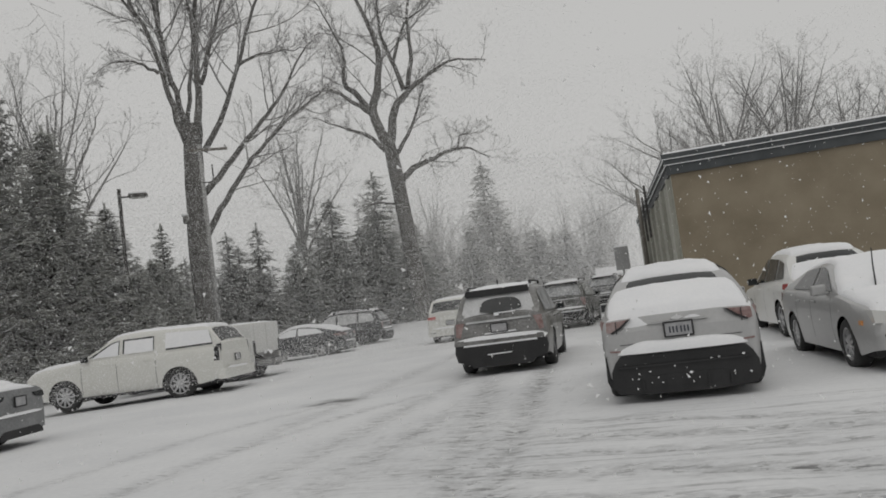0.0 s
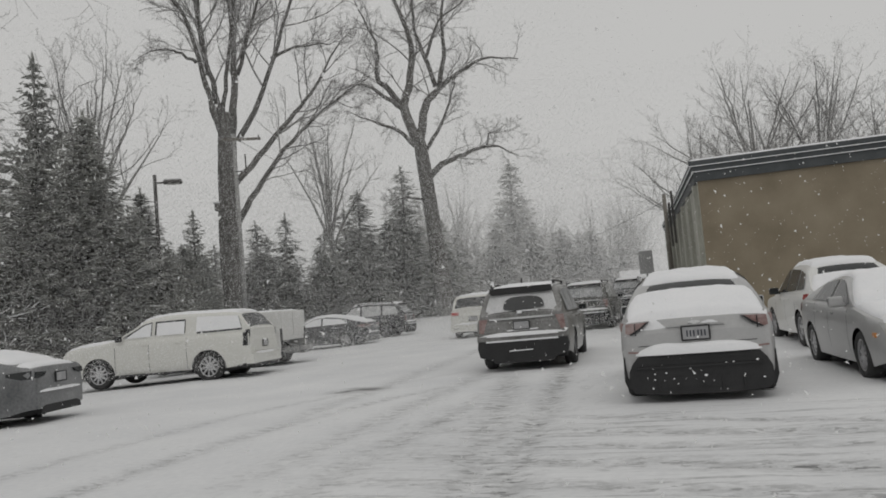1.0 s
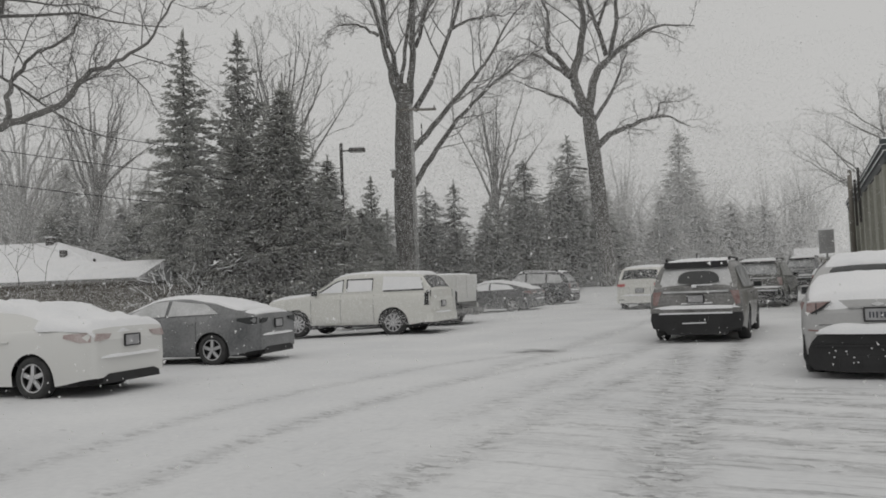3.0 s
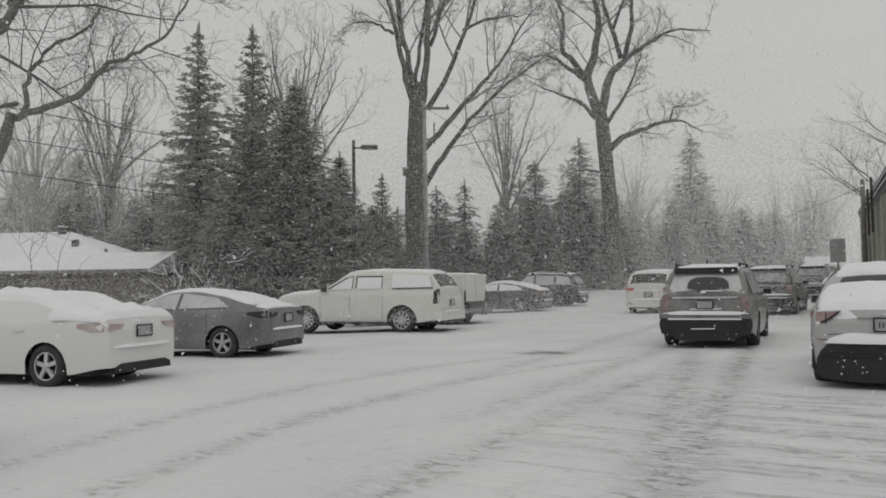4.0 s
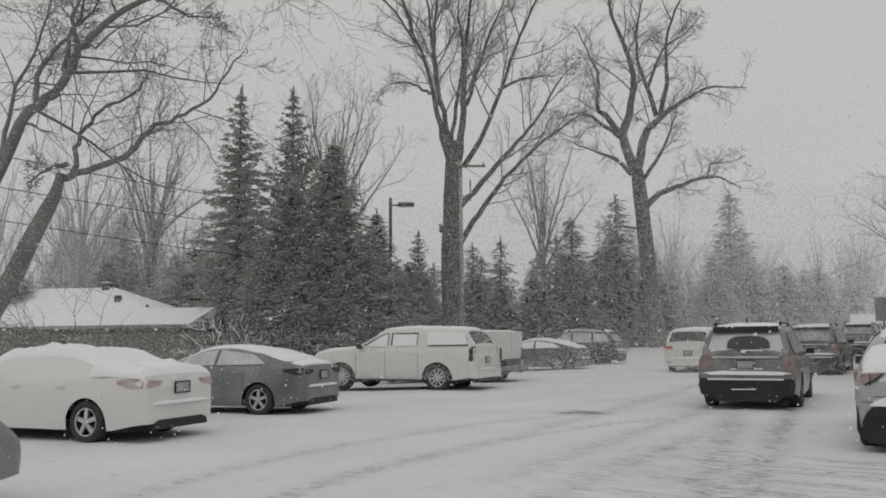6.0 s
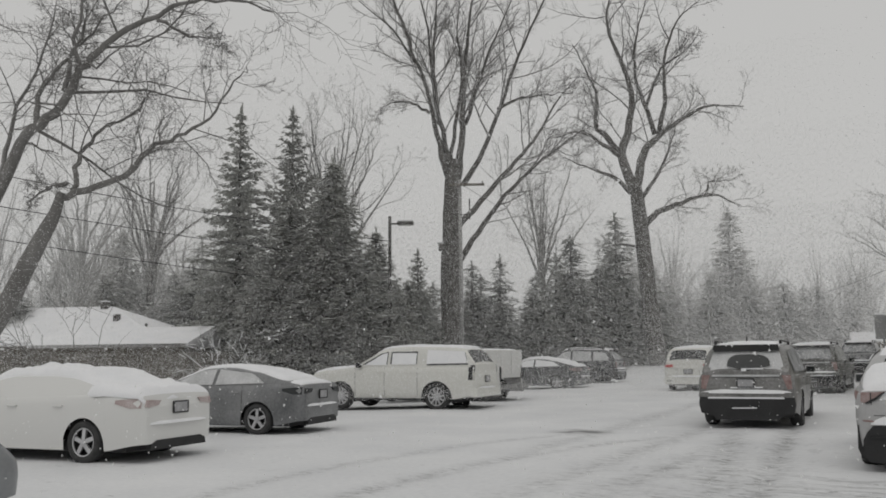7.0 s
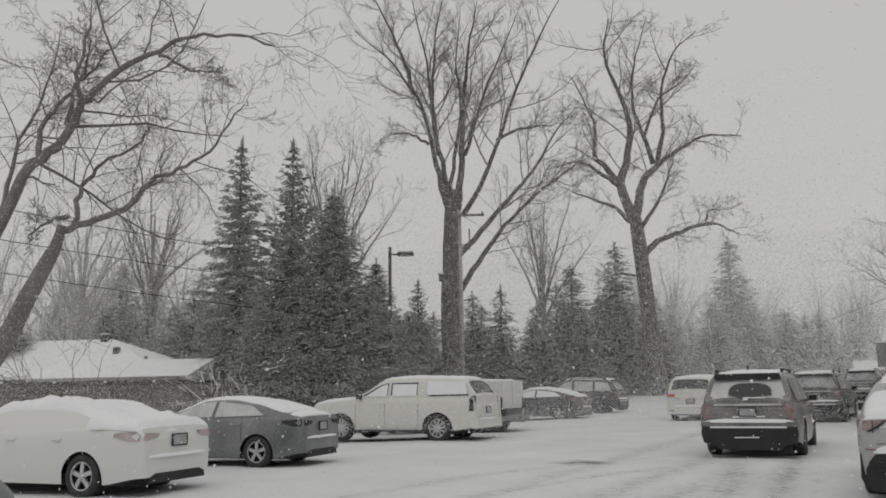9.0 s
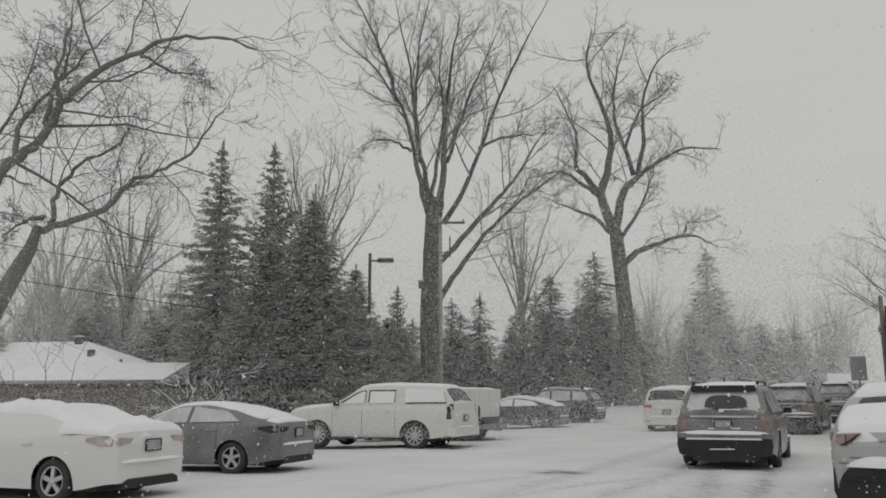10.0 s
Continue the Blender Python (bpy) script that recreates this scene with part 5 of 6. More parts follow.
elm()
oak()
maple()
DARK_FIR = "dark evergreen with snow caught in its boughs"
evergreen("tall tiered spruce with snow on its boughs", -30.6, 28.8, 14.6, 3.5, "spruce", NEEDLES)
evergreen("tall ragged pine with open crown", -27.2, 29.1, 14.0, 3.7, "pine", NEEDLES)
evergreen("broad dense dark evergreen beside the bays", -22.7, 26.9, 10.4, 3.5, "cedar", NEEDLES)
evergreen("dense dark evergreen beside the bays", -24.7, 26.4, 8.8, 3.2, "cedar", NEEDLES)
evergreen(DARK_FIR, -22.5, 29.8, 7.6, 2.6, "cedar", NEEDLES)
evergreen(DARK_FIR, -28.0, 30.4, 9.0, 3.4, "spruce", NEEDLES)
evergreen(DARK_FIR, -25.7, 38.0, 7.6, 2.5, "pine", NEEDLES)
evergreen(DARK_FIR, -24.0, 33.5, 5.4, 2.4, "cedar", NEEDLES)
evergreen(DARK_FIR, -27.4, 35.6, 6.2, 2.6, "spruce", NEEDLES)
# evergreens further back take paler materials, haze painted in by distance
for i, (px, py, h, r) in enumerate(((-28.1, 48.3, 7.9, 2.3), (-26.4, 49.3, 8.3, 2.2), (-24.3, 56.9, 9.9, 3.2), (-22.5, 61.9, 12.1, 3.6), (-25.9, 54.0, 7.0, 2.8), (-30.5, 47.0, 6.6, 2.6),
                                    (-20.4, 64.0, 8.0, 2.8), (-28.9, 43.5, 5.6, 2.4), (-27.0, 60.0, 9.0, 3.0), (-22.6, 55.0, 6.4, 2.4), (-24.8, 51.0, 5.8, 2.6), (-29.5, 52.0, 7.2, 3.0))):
    evergreen(DARK_FIR, px, py, h, r, ("fir", "far_spruce")[i % 2], NEEDLES_HAZE, BARK_HAZE)
for px, py, h, r in ((-24.6, 35.4, 5.6, 2.8), (-26.6, 33.0, 6.4, 3.0), (-28.6, 32.6, 7.0, 3.2)):
    evergreen(DARK_FIR, px, py, h, r, "cedar", NEEDLES)
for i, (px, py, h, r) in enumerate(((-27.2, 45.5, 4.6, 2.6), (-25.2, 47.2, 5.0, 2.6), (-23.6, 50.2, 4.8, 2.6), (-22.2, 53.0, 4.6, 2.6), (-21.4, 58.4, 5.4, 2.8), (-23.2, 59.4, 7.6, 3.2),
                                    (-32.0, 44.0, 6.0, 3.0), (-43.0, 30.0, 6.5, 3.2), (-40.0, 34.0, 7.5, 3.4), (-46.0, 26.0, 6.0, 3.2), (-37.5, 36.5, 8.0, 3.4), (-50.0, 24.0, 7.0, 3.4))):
    evergreen(DARK_FIR, px, py, h, r, ("far_spruce", "fir")[i % 2], NEEDLES_HAZE, BARK_HAZE)
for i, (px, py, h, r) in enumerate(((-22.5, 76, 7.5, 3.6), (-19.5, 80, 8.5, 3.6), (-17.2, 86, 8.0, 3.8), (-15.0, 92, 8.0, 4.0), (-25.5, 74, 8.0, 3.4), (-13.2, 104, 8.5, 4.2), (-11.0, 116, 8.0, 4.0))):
    evergreen("evergreen beyond the lot, paled to imitate haze", px, py, h, r, ("far_spruce", "fir")[i % 2], NEEDLES_FAR_HAZE, BARK_FAR_HAZE)
evergreen("tall fir paled to imitate haze", -20.4, 92.7, 16.6, 4.6, "fir", NEEDLES_FAR_HAZE, BARK_FAR_HAZE)
evergreen("pale fir far behind the house", -48.5, 35.0, 10.5, 3.0, "fir", NEEDLES_FAR_HAZE, BARK_FAR_HAZE)
wood_tree("bare tree behind evergreens, fine twigs", -26.3, 56.0, 16.5, BARK_HAZE, 61, 0.26)
wood_tree("pale bare tree behind the house", -47.4, 36.6, 18.0, BARK_HAZE, 62, 0.3)
wood_tree("slender bare tree among evergreens", -27.0, 32.0, 16.0, BARK_HAZE, 63, 0.24)

# the wood beyond the lot, haze put into its colour: a few trees, each repeated
rng = random.Random(4)
proto = [wood_tree("bare tree of the far wood, paled to imitate haze", -30, 90, 14, BARK_FAR_HAZE, 70 + k, 0.32, dense=(6, 3, 2), limb_count=8) for k in range(3)]
proto_r = [wood_tree("bare tree behind the brick building", 4.5 + 5 * k, 66 + 3 * k, 17.8, BARK_HAZE, 80 + k, 0.4, dense=(10, 6, 4), limb_count=14) for k in range(2)]
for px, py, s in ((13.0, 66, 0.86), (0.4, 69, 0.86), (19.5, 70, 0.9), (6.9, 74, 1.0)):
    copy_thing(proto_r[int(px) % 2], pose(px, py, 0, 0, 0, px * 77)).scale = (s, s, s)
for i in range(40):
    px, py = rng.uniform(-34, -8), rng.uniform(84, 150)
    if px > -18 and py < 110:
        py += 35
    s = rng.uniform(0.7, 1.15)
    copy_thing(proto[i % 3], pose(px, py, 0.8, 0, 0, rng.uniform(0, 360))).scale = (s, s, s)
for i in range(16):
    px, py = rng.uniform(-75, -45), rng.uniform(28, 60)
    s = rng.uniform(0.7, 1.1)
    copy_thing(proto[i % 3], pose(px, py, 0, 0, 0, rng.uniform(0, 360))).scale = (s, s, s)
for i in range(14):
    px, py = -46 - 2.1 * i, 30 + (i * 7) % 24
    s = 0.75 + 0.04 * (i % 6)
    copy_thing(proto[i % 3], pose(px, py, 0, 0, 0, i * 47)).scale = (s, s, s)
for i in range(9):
    evergreen("evergreen behind the house, paled to imitate haze", -44 - 3.4 * i, 36 + (i * 5) % 13, 7.5 + (i * 3) % 4, 3.6, ("fir", "far_spruce")[i % 2], NEEDLES_FAR_HAZE, BARK_FAR_HAZE)
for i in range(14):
    evergreen("evergreen of the far wood, paled to imitate haze", rng.uniform(-40, -13), rng.uniform(96, 135), rng.uniform(6, 11), rng.uniform(2.8, 4.0), ("fir", "far_spruce")[i % 2], NEEDLES_FAR_HAZE, BARK_FAR_HAZE)


# ---- brick building ----
def building():
    e = anchor("brick_building", 0, 0)
    tagged(e, "low flat-roofed tan brick building with dark metal fascia", "building")
    m = BRICK
    part("front_wall", box_bm([((15.1, 25.8, 2.3), (30.0, 0.3, 4.6))]), m, e, "tan brick wall")
    part("back_wall", box_bm([((14.1, 48.0, 2.3), (31.6, 0.3, 4.6)), ((29.95, 36.9, 2.3), (0.3, 21.9, 4.6))]), m, e)
    near, far = Vector((0.1, 25.66, 0)), Vector((-1.8, 48.0, 0))
    along = (far - near).normalized()
    inward = Vector((along.y, -along.x, 0))

    def flank(d0, d1, out, deep, z0, z1):
        """Corners of an upright slab along the flank, from d0 to d1 metres behind the corner."""
        quad = [near + along * d - inward * o for d, o in ((d0, out), (d1, out), (d1, out - deep), (d0, out - deep))]
        vs = [(p.x, p.y, z) for z in (z0, z1) for p in quad]
        return vs, [(3, 2, 1, 0), (4, 5, 6, 7), (0, 1, 5, 4), (1, 2, 6, 5), (2, 3, 7, 6), (3, 0, 4, 7)]

    length = (far - near).length
    mesh_object("side_wall", *flank(0.12, length, 0.0, 0.3, 0, 4.5), STUCCO, e, "streaked grey-green side wall")
    for k in range(8):
        mesh_object("pilaster", *flank(0.4 + k * 2.9, 0.85 + k * 2.9, 0.12, 0.12, 0, 4.36), STUCCO, e)
    for k, (z, h, o) in enumerate(((4.55, 0.28, 0.05), (4.76, 0.17, 0.1), (4.92, 0.17, 0.15))):
        mesh_object("side_fascia_band", *flank(0.0, length, o, 0.06, z - h / 2, z + h / 2), FASCIA, e)
    for z, o in ((4.69, 0.12), (4.852, 0.17)):
        mesh_object("side_ledge_snow", *flank(0.0, length, o, 0.09, z - 0.012, z + 0.02), SNOW, e, "thin line of snow on a ledge")
    for d, h in ((9.0, 5.3), (11.5, 5.1)):
        mesh_object("vent_pipe", *flank(d, d + 0.09, 0.3, 0.09, 3.2, h), DARK_METAL, e)
    mesh_object("roof", [(0.1, 25.7, 4.7), (30.1, 25.7, 4.7), (30.1, 40.3, 4.7), (30.1, 48, 4.7), (-1.7, 48, 4.7), (0.1, 25.7, 4.82), (30.1, 25.7, 4.82), (30.1, 40.3, 4.82), (30.1, 48, 4.82), (-1.7, 48, 4.82)], [(4, 3, 2, 1, 0), (5, 6, 7, 8, 9), (0, 1, 6, 5), (1, 2, 7, 6), (2, 3, 8, 7), (3, 4, 9, 8), (4, 0, 5, 9)], FASCIA, e)
    mesh_object("roof_snow", [(-0.05, 25.5, 4.99), (30.2, 25.5, 4.99), (30.2, 48.1, 4.99), (-1.95, 48.1, 4.99), (-0.02, 25.54, 5.06), (30.15, 25.54, 5.06), (30.15, 48, 5.06), (-1.9, 48, 5.06)], [(3, 2, 1, 0), (4, 5, 6, 7), (0, 1, 5, 4), (1, 2, 6, 5), (2, 3, 7, 6), (3, 0, 4, 7)], SNOW, e, "snow on the flat roof")
    for k, (z, h, o) in enumerate(((4.55, 0.28, 0.05), (4.76, 0.17, 0.1), (4.92, 0.17, 0.15))):
        part("fascia_band", box_bm([((15.1, 25.64 - o, z), (30.1 + 2 * o, 0.06, h)) ], 0.01), FASCIA, e, "dark metal fascia band")
    for z, o in ((4.69, 0.1), (4.852, 0.15)):
        part("ledge_snow", box_bm([((15.1, 25.63 - o, z), (30.1 + 2 * o, 0.07, 0.022))], 0.008), SNOW, e, "thin line of snow on a ledge")


building()


# ---- house and fence ----
def house():
    e = anchor("house", -29.1, 24.31, ground_z(-29, 24), 25)
    tagged(e, "low brown house with deep snow on its roofs", "house")

    def roof(name, x0, x1, y0, y1, eave, ridge, hip, thick=0.16, mat=SNOW, label="roof under deep snow", over=0.35):
        ym = (y0 + y1) / 2
        lo = [(x0 - over, y0 - over, eave), (x1 + over, y0 - over, eave), (x1 + over, y1 + over, eave), (x0 - over, y1 + over, eave), (x0 - over + hip, ym, ridge), (x1 + over - hip, ym, ridge)]
        vs = lo + [(x, y, z + thick) for x, y, z in lo]
        quads = [(0, 1, 5, 4), (2, 3, 4, 5), (1, 2, 5), (3, 0, 4)]
        fs = [tuple(i + 6 for i in q) for q in quads] + [q[::-1] for q in quads] + [(0, 1, 7, 6), (1, 2, 8, 7), (2, 3, 9, 8), (3, 0, 6, 9)]
        mesh_object(name, vs, fs, mat, e, label)
        return e

    roof("wing_roof", -7.0, 0.0, 0.0, 5.0, 2.25, 3.1, 0.0)
    part("wing_wall", box_bm([((-3.5, 2.5, 1.1), (6.9, 4.9, 2.4))]), SIDING, e)
    mesh_object("gable", [(0.0, 0.05, 2.3), (0.0, 4.95, 2.3), (0.0, 2.5, 3.05), (-0.12, 0.05, 2.3), (-0.12, 4.95, 2.3), (-0.12, 2.5, 3.05)], [(0, 1, 2), (5, 4, 3), (0, 3, 4, 1), (1, 4, 5, 2), (2, 5, 3, 0)], SIDING, e)
    roof("main_roof", -24.0, -3.9, 5.6, 14.0, 2.5, 4.7, 5.5)
    part("main_wall", box_bm([((-14.0, 9.8, 1.2), (19.8, 8.0, 2.6))]), SIDING, e)
    part("fascia_board", box_bm([((-3.5, -0.33, 2.28), (7.5, 0.04, 0.2)), ((-14.0, 5.27, 2.48), (20.4, 0.04, 0.2))]), FENCE, e)
    for cx, cy, cz, s in ((-9.4, 9.6, 4.7, 0.4), (-7.7, 7.9, 3.85, 0.3), (-5.8, 7.6, 3.3, 0.12), (-2.6, 4.2, 2.95, 0.14)):
        ch = part("chimney", box_bm([((cx, cy, cz), (s, s, 0.8))], 0.02), DARK_METAL, e)
        part("chimney_snow", box_bm([((cx, cy, cz + 0.43), (s * 1.05, s * 1.05, 0.06))], 0.02), SNOW, ch)


house()


def fence():
    e = anchor("fence", -30.04, 18.76, ground_z(-28, 21))
    tagged(e, "dark weathered board fence with snow along its top", "fence")
    d = Vector((3.26, 4.42, 0))
    ln = d.length
    e.rotation_euler = (0, 0, math.atan2(d.y, d.x))
    board = None
    n = 48
    for k in range(-14, n):
        x = k * 0.155
        if board is None:
            board = part("board", box_bm([((0, 0, 1.0), (0.14, 0.025, 2.0))], 0.004), FENCE, e)
            board.location = (x, 0, 0)
        else:
            o = new("board", board.data)
            o.parent = e
            o.location = (x, 0, 0.03 * math.sin(k * 1.7))
    for k in range(-1, 5):
        p = part("post", box_bm([((k * 1.86, 0.06, 1.05), (0.1, 0.1, 2.15))], 0.01), FENCE, e)
        part("post_snow", box_bm([((k * 1.86, 0.06, 2.16), (0.12, 0.12, 0.08))], 0.03), SNOW, p)
    part("rail", box_bm([((2.6, 0.04, 1.75), (9.8, 0.04, 0.09)), ((2.6, 0.04, 0.5), (9.8, 0.04, 0.09))]), FENCE, e)


fence()


# ---- lamp, poles, sign, wires ----
def street_lamp(x, y, h, rz, label, metal=None, thick=0.14):
    metal = metal or DARK_METAL
    e = anchor("street_lamp", x, y, ground_z(x, y) - 0.05, rz)
    tagged(e, label, "lamp post")
    part("pole", box_bm([((0, 0, h / 2), (thick, thick, h))], 0.02), metal, e)
    part("arm", box_bm([((0.3, 0, h - 0.35), (0.5, 0.06, 0.07))], 0.01), metal, e)
    hd = part("lamp_head", box_bm([((0.72, 0, h - 0.33), (0.75, 0.38, 0.16))], 0.05), metal, e)
    part("lamp_snow", box_bm([((0.72, 0, h - 0.23), (0.7, 0.34, 0.06))], 0.025), SNOW, hd)
    part("lamp_lens", box_bm([((0.72, 0, h - 0.42), (0.5, 0.28, 0.03))], 0.01), CLEAR_LENS, hd)


street_lamp(-21.44, 29.45, 8.1, 32, "dark shoebox lamp on square pole rising above evergreens")
street_lamp(-18.15, 72.8, 6.0, 120, "slim far lamp post fading into the snow", PALE_METAL, 0.1)


def utility_pole():
    e = anchor("utility_pole", -21.3, 35.5, ground_z(-21, 35) - 0.1, 32)
    tagged(e, "slim pale utility pole with crossarms before the elm", "pole")
    v, f = tube([(0, 0, 0), (0, 0, 5), (0, 0, 10.9)], [0.12, 0.11, 0.09], 12)
    mesh_object("pole", v, f, PALE_METAL, e, smooth=True)
    part("crossarm", box_bm([((0.35, -0.1, 10.6), (1.9, 0.1, 0.12))], 0.01), POLE_WOOD, e)
    for k in (-0.5, 0.35, 1.2):
        part("insulator", box_bm([((k, -0.1, 10.72), (0.08, 0.08, 0.16))], 0.02), METAL, e)
    part("bracket", box_bm([((0.5, -0.1, 9.3), (0.07, 0.07, 1.1)), ((0.25, -0.1, 9.0), (0.5, 0.05, 0.05))], 0.01), DARK_METAL, e)


utility_pole()


def pole(x, y, h, label):
    e = anchor("pole", x, y, ground_z(x, y) - 0.05)
    tagged(e, label, "pole")
    v, f = tube([(0, 0, 0), (0, 0, h)], [0.13, 0.09], 10)
    mesh_object("shaft", v, f, POLE_WOOD, e, smooth=True)
    part("pole_cap", box_bm([((0, 0, h), (0.12, 0.12, 0.1))], 0.02), METAL, e)


pole(-1.4, 40.0, 5.6, "weathered wooden pole beside the building wing")


def sign(x, y):
    e = anchor("sign", x, y, ground_z(x, y) - 0.05, 4)
    tagged(e, "bare metal back of a sign on a post", "sign")
    part("post", box_bm([((0, 0, 1.3), (0.06, 0.05, 2.75))], 0.008), METAL, e)
    part("panel", box_bm([((0, -0.04, 2.28), (0.46, 0.012, 0.76))], 0.004), SIGN_BACK, e)
    part("sign_snow", box_bm([((0, -0.03, 2.68), (0.46, 0.05, 0.04))], 0.015), SNOW, e)


sign(-1.8, 28.95)


def wire(name, a, b, sag, r=0.012):
    a, b = Vector(a), Vector(b)
    pts = [a.lerp(b, k / 14) - Vector((0, 0, sag * 4 * (k / 14) * (1 - k / 14))) for k in range(15)]
    ob = mesh_object(name, *tube(pts, [r] * 15, 4), BLACK)
    tagged(ob, "thin dark overhead wire sagging between poles", "wire", "overhead wires", "structure")


pole(-38, 3.5, 11.5, "weathered wooden pole carrying wires past the house")
for k, (za, zb) in enumerate(((11.2, 6.9), (9.8, 5.9), (8.6, 4.6))):
    wire("wire", (-38, 3.5, za), (-21.44, 29.45, zb), 0.5, 0.017)
wire("wire", (-21.3, 35.5, 10.7), (-26, 80, 11), 0.9)
wire("wire", (-1.4, 40, 5.5), (-24, 110, 9), 1.2)


# ---- shrubs and banks of snow ----
def shrub(label, x, y, h, r, seed, stems=14, snow=True, bark=BARK):
    rng = random.Random(seed)
    e = anchor("shrub", x, y, ground_z(x, y) - 0.05)
    tagged(e, label, "shrub", "shrubs")
    tw, cl = [], []
    for k in range(stems):
        a = rng.uniform(0, 2 * math.pi)
        d = Vector((math.cos(a) * 0.6, math.sin(a) * 0.6, 1)).normalized()
        p, rr = wander(Vector((0, 0, 0)), d, h * rng.uniform(0.7, 1.1), 0.018, 0.006, rng, 5, 0.2, 0.02)
        tw.append(tube(p, rr, 4))
        out = []
        sprout(p, rr, 1, 3, rng, out, 50, 0.5, 0.02, (5, 5, 4), 0.2, (3, 3, 3))
        tw += [tube(q, qr, 3) for _, q, qr, _s in out]
        if snow:
            for _, q, qr, _s in out:
                cl.append(tube([v + Vector((0, 0, 0.016)) for v in q[1:]], [0.014 * rng.uniform(0.5, 1.5), 0.018, 0.007] if len(q) == 4 else [0.014] * (len(q) - 1), 5))
    tagged(mesh_object("brushwood", *joined(tw), bark, e), kind="stuff")
    if cl:
        tagged(mesh_object("shrub_snow", *joined(cl), SNOW, e, "snow lying along the twigs", smooth=True), kind="stuff")


shrub("low shrub heaped with snow between parked cars", -16.3, 11.3, 1.3, 0.6, 91, 10)
shrub("snow-laden bush before the fence", -24.0, 22.6, 3.2, 1.4, 92, 5)
shrub("snow-laden bush beside the fence", -24.6, 24.2, 2.4, 1.2, 93, 6)
shrub("thin bare bush behind snowed-in cars", -24.5, 15.2, 4.2, 1.4, 94, 7, False)
for k, (px, py, h) in enumerate(((-21.5, 28.2, 1.5), (-22.5, 33.0, 1.4), (-22.8, 30.6, 1.7), (-24.6, 41.0, 1.6))):
    shrub("scrubby undergrowth dusted with snow below evergreens", px, py, h, 1.0, 95 + k, 8)


def snow_bank(x, y, rx, ry, h, rz, seed):
    vs, fs, n, m = [], [], 28, 8
    for j in range(m + 1):
        q = j / m
        for i in range(n):
            a = 2 * math.pi * i / n
            k = 1 + 0.25 * noise.noise((math.cos(a) * 2 + seed, math.sin(a) * 2, 1))
            u, v = rx * (1 - q) * k * math.cos(a), ry * (1 - q) * k * math.sin(a)
            vs.append((u, v, -0.15 + (h + 0.15) * (1 - (1 - q) ** 2) * (1 + 0.3 * noise.noise((u * 1.2, v * 1.2, seed)))))
    fs = [(j * n + i, j * n + (i + 1) % n, (j + 1) * n + (i + 1) % n, (j + 1) * n + i) for j in range(m) for i in range(n)]
    ob = mesh_object("snow_bank", vs, fs, SNOW, smooth=True)
    ob.matrix_basis = pose(x, y, ground_z(x, y), 0, 0, rz)
    tagged(ob, "ploughed heap of clean snow along the bays", "snow bank", "snow banks")


snow_bank(-17.6, 11.2, 1.4, 2.2, 0.85, 10, 1)
snow_bank(-19.5, 17.5, 1.5, 3.0, 0.4, 0, 2)
snow_bank(-19.8, 47.0, 2.4, 3.4, 0.5, 20, 3)


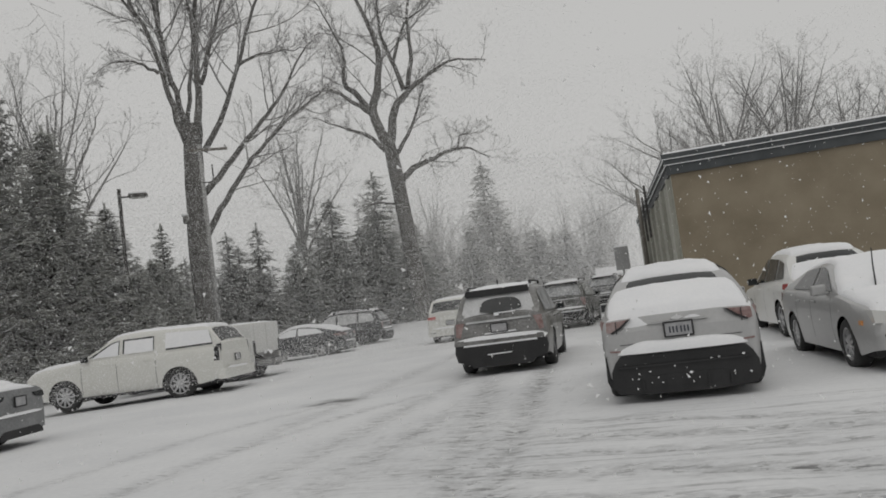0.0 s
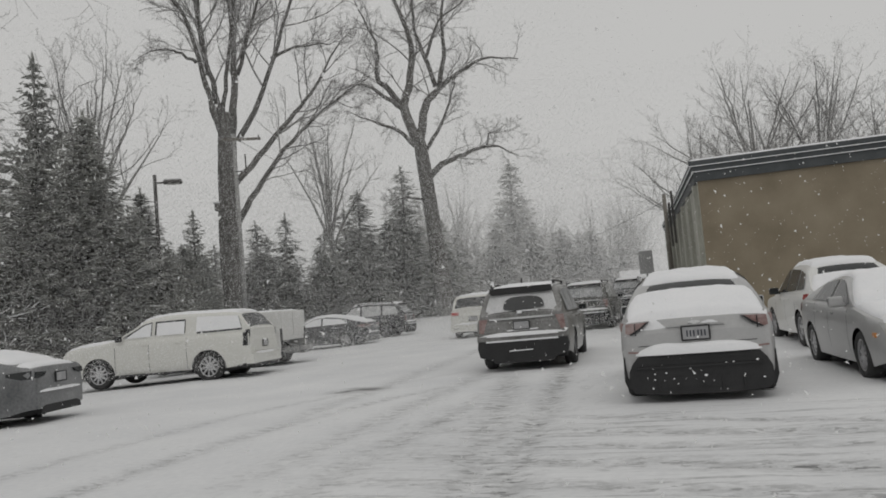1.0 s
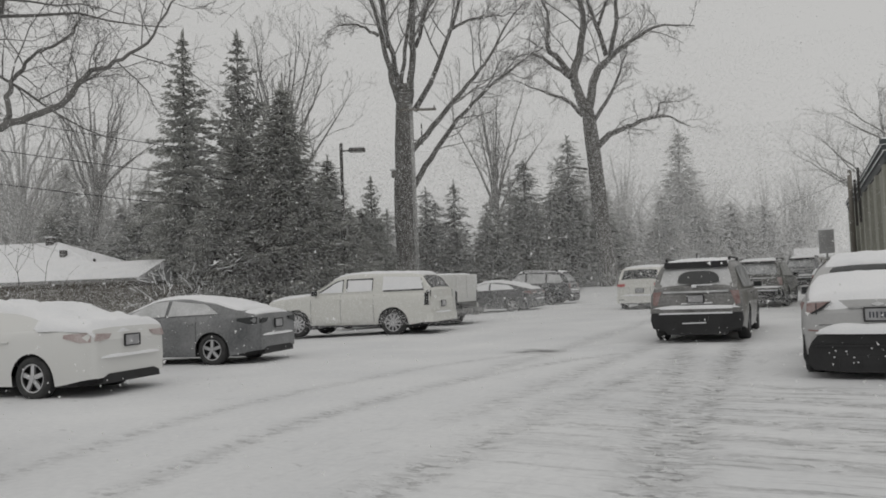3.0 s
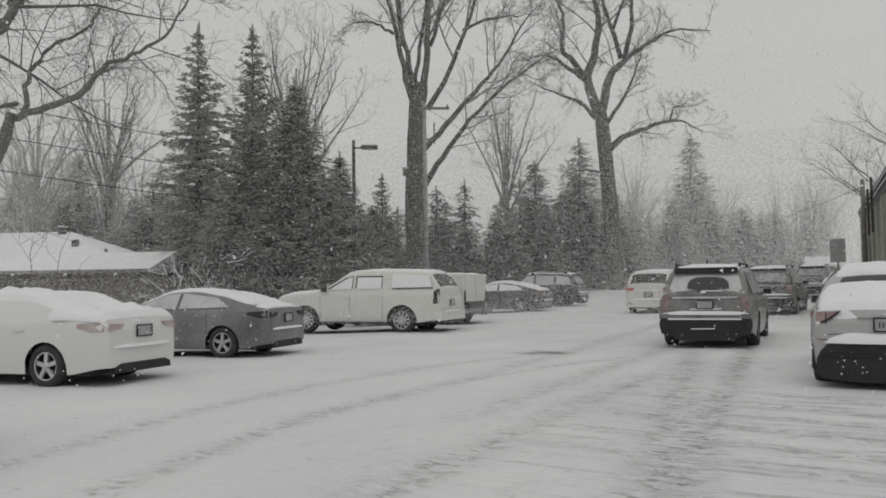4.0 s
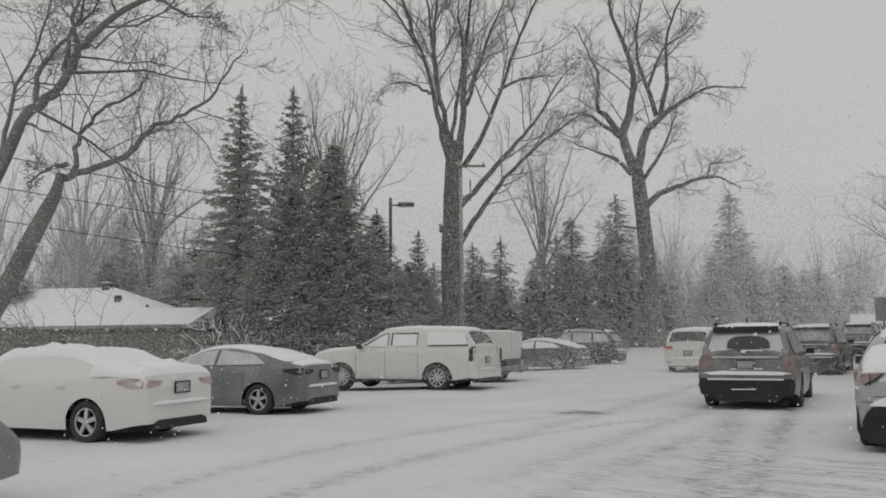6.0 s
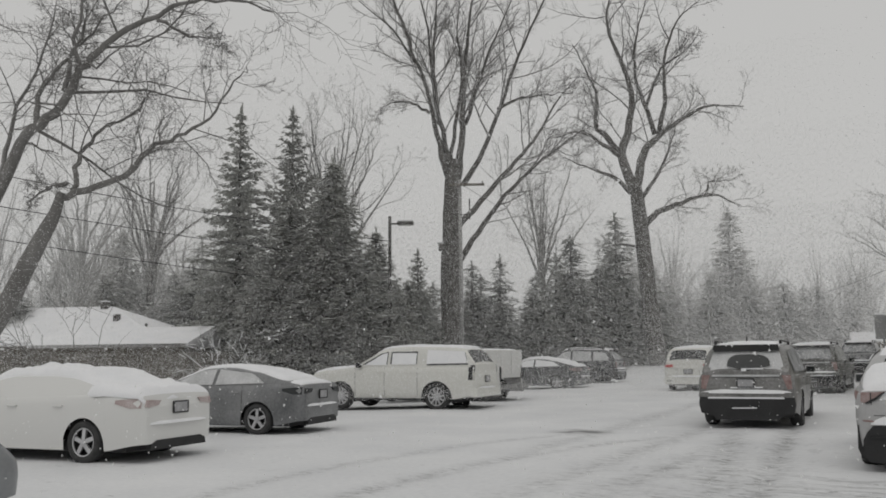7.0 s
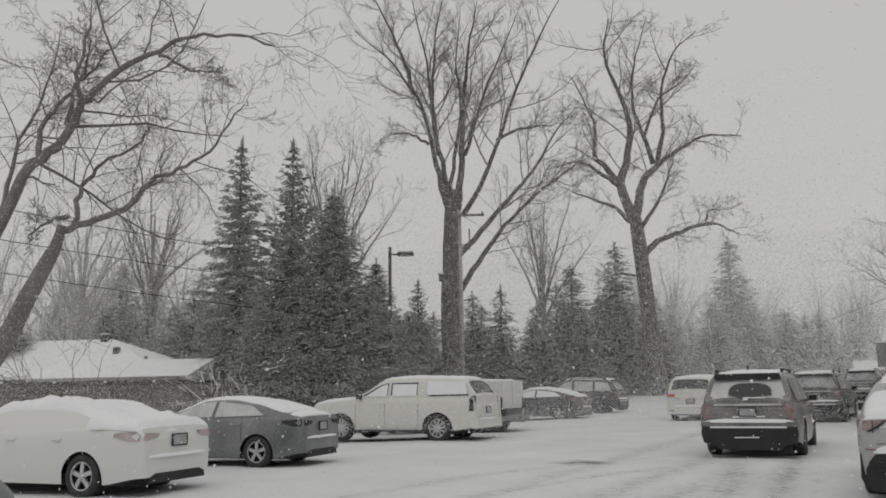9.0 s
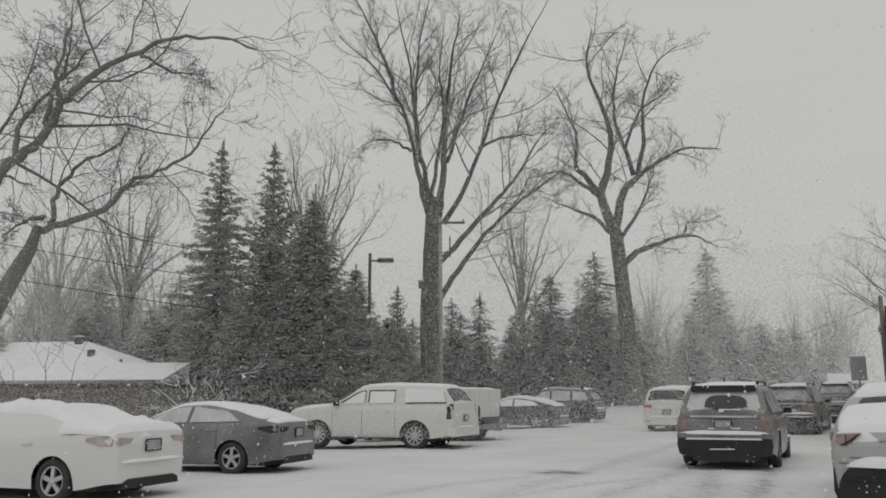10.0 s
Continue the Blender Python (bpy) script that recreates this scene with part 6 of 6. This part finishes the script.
def far_house():
    e = anchor("house", -6.4, 82, ground_z(-6, 82), 10)
    tagged(e, "small far house with snowy roof at the lane's end", "house")
    e.scale = (0.55, 0.6, 0.6)
    part("wall", box_bm([((0, 0, 1.2), (5.0, 4.0, 2.6))]), SIDING, e)
    vs = [(-2.8, -2.3, 2.4), (2.8, -2.3, 2.4), (2.8, 2.3, 2.4), (-2.8, 2.3, 2.4), (-2.8, 0, 3.7), (2.8, 0, 3.7)]
    mesh_object("roof", vs + [(x, y, z + 0.2) for x, y, z in vs], [(6, 7, 11, 10), (8, 9, 10, 11), (7, 8, 11), (9, 6, 10), (0, 1, 7, 6), (1, 2, 8, 7), (2, 3, 9, 8), (3, 0, 6, 9), (3, 2, 1, 0)], SNOW, e, "roof under snow")
    part("window", box_bm([((0.8, -2.02, 1.4), (1.0, 0.05, 0.8))]), GLASS, e)


far_house()


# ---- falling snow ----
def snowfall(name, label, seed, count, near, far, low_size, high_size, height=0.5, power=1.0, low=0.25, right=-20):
    """Flakes and clumps of flakes, fanned over the camera's view between two distances, thickest near the ground."""
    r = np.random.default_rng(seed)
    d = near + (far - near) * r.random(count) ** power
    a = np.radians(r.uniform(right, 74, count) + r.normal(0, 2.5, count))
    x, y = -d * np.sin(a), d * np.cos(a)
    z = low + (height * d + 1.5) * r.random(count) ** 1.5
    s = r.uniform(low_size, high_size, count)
    w = r.uniform(0, math.tau, count)
    lean = r.normal(0, 0.35, count)
    turn = r.uniform(0, math.tau, count)
    vs = np.empty((count, 3, 3))
    for q in range(3):
        across, up = s * np.cos(w + q * math.tau / 3), s * np.sin(w + q * math.tau / 3)
        vs[:, q, 0] = x + across * np.cos(turn)
        vs[:, q, 1] = y + across * np.sin(turn)
        vs[:, q, 2] = z + up
        vs[:, q, 0] += up * lean
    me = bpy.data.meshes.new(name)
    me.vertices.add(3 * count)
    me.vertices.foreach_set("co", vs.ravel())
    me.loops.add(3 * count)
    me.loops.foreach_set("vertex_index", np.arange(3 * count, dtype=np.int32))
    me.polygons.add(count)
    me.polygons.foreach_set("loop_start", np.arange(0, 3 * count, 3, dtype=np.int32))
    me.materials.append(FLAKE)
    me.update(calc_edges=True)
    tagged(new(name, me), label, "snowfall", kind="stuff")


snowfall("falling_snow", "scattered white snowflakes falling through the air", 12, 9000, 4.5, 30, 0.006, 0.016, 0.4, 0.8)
# Haze veils: flakes enlarged with distance from the camera, clear of the near cars.
snowfall("falling_snow", "veil of flakes imitating haze before trees beside the lot", 13, 460000, 20.5, 34, 0.0075, 0.0135, 0.36, low=0.45, right=6)
snowfall("falling_snow", "veil of flakes imitating haze before the trees further back", 14, 280000, 43, 62, 0.017, 0.027, 0.26, low=0.5)
snowfall("falling_snow", "veil of oversized flakes imitating haze before the far wood", 15, 400000, 64, 90, 0.034, 0.052, 0.17)
snowfall("falling_snow", "veil of oversized flakes imitating haze at the end of the lane", 16, 150000, 90, 112, 0.06, 0.085, 0.11)
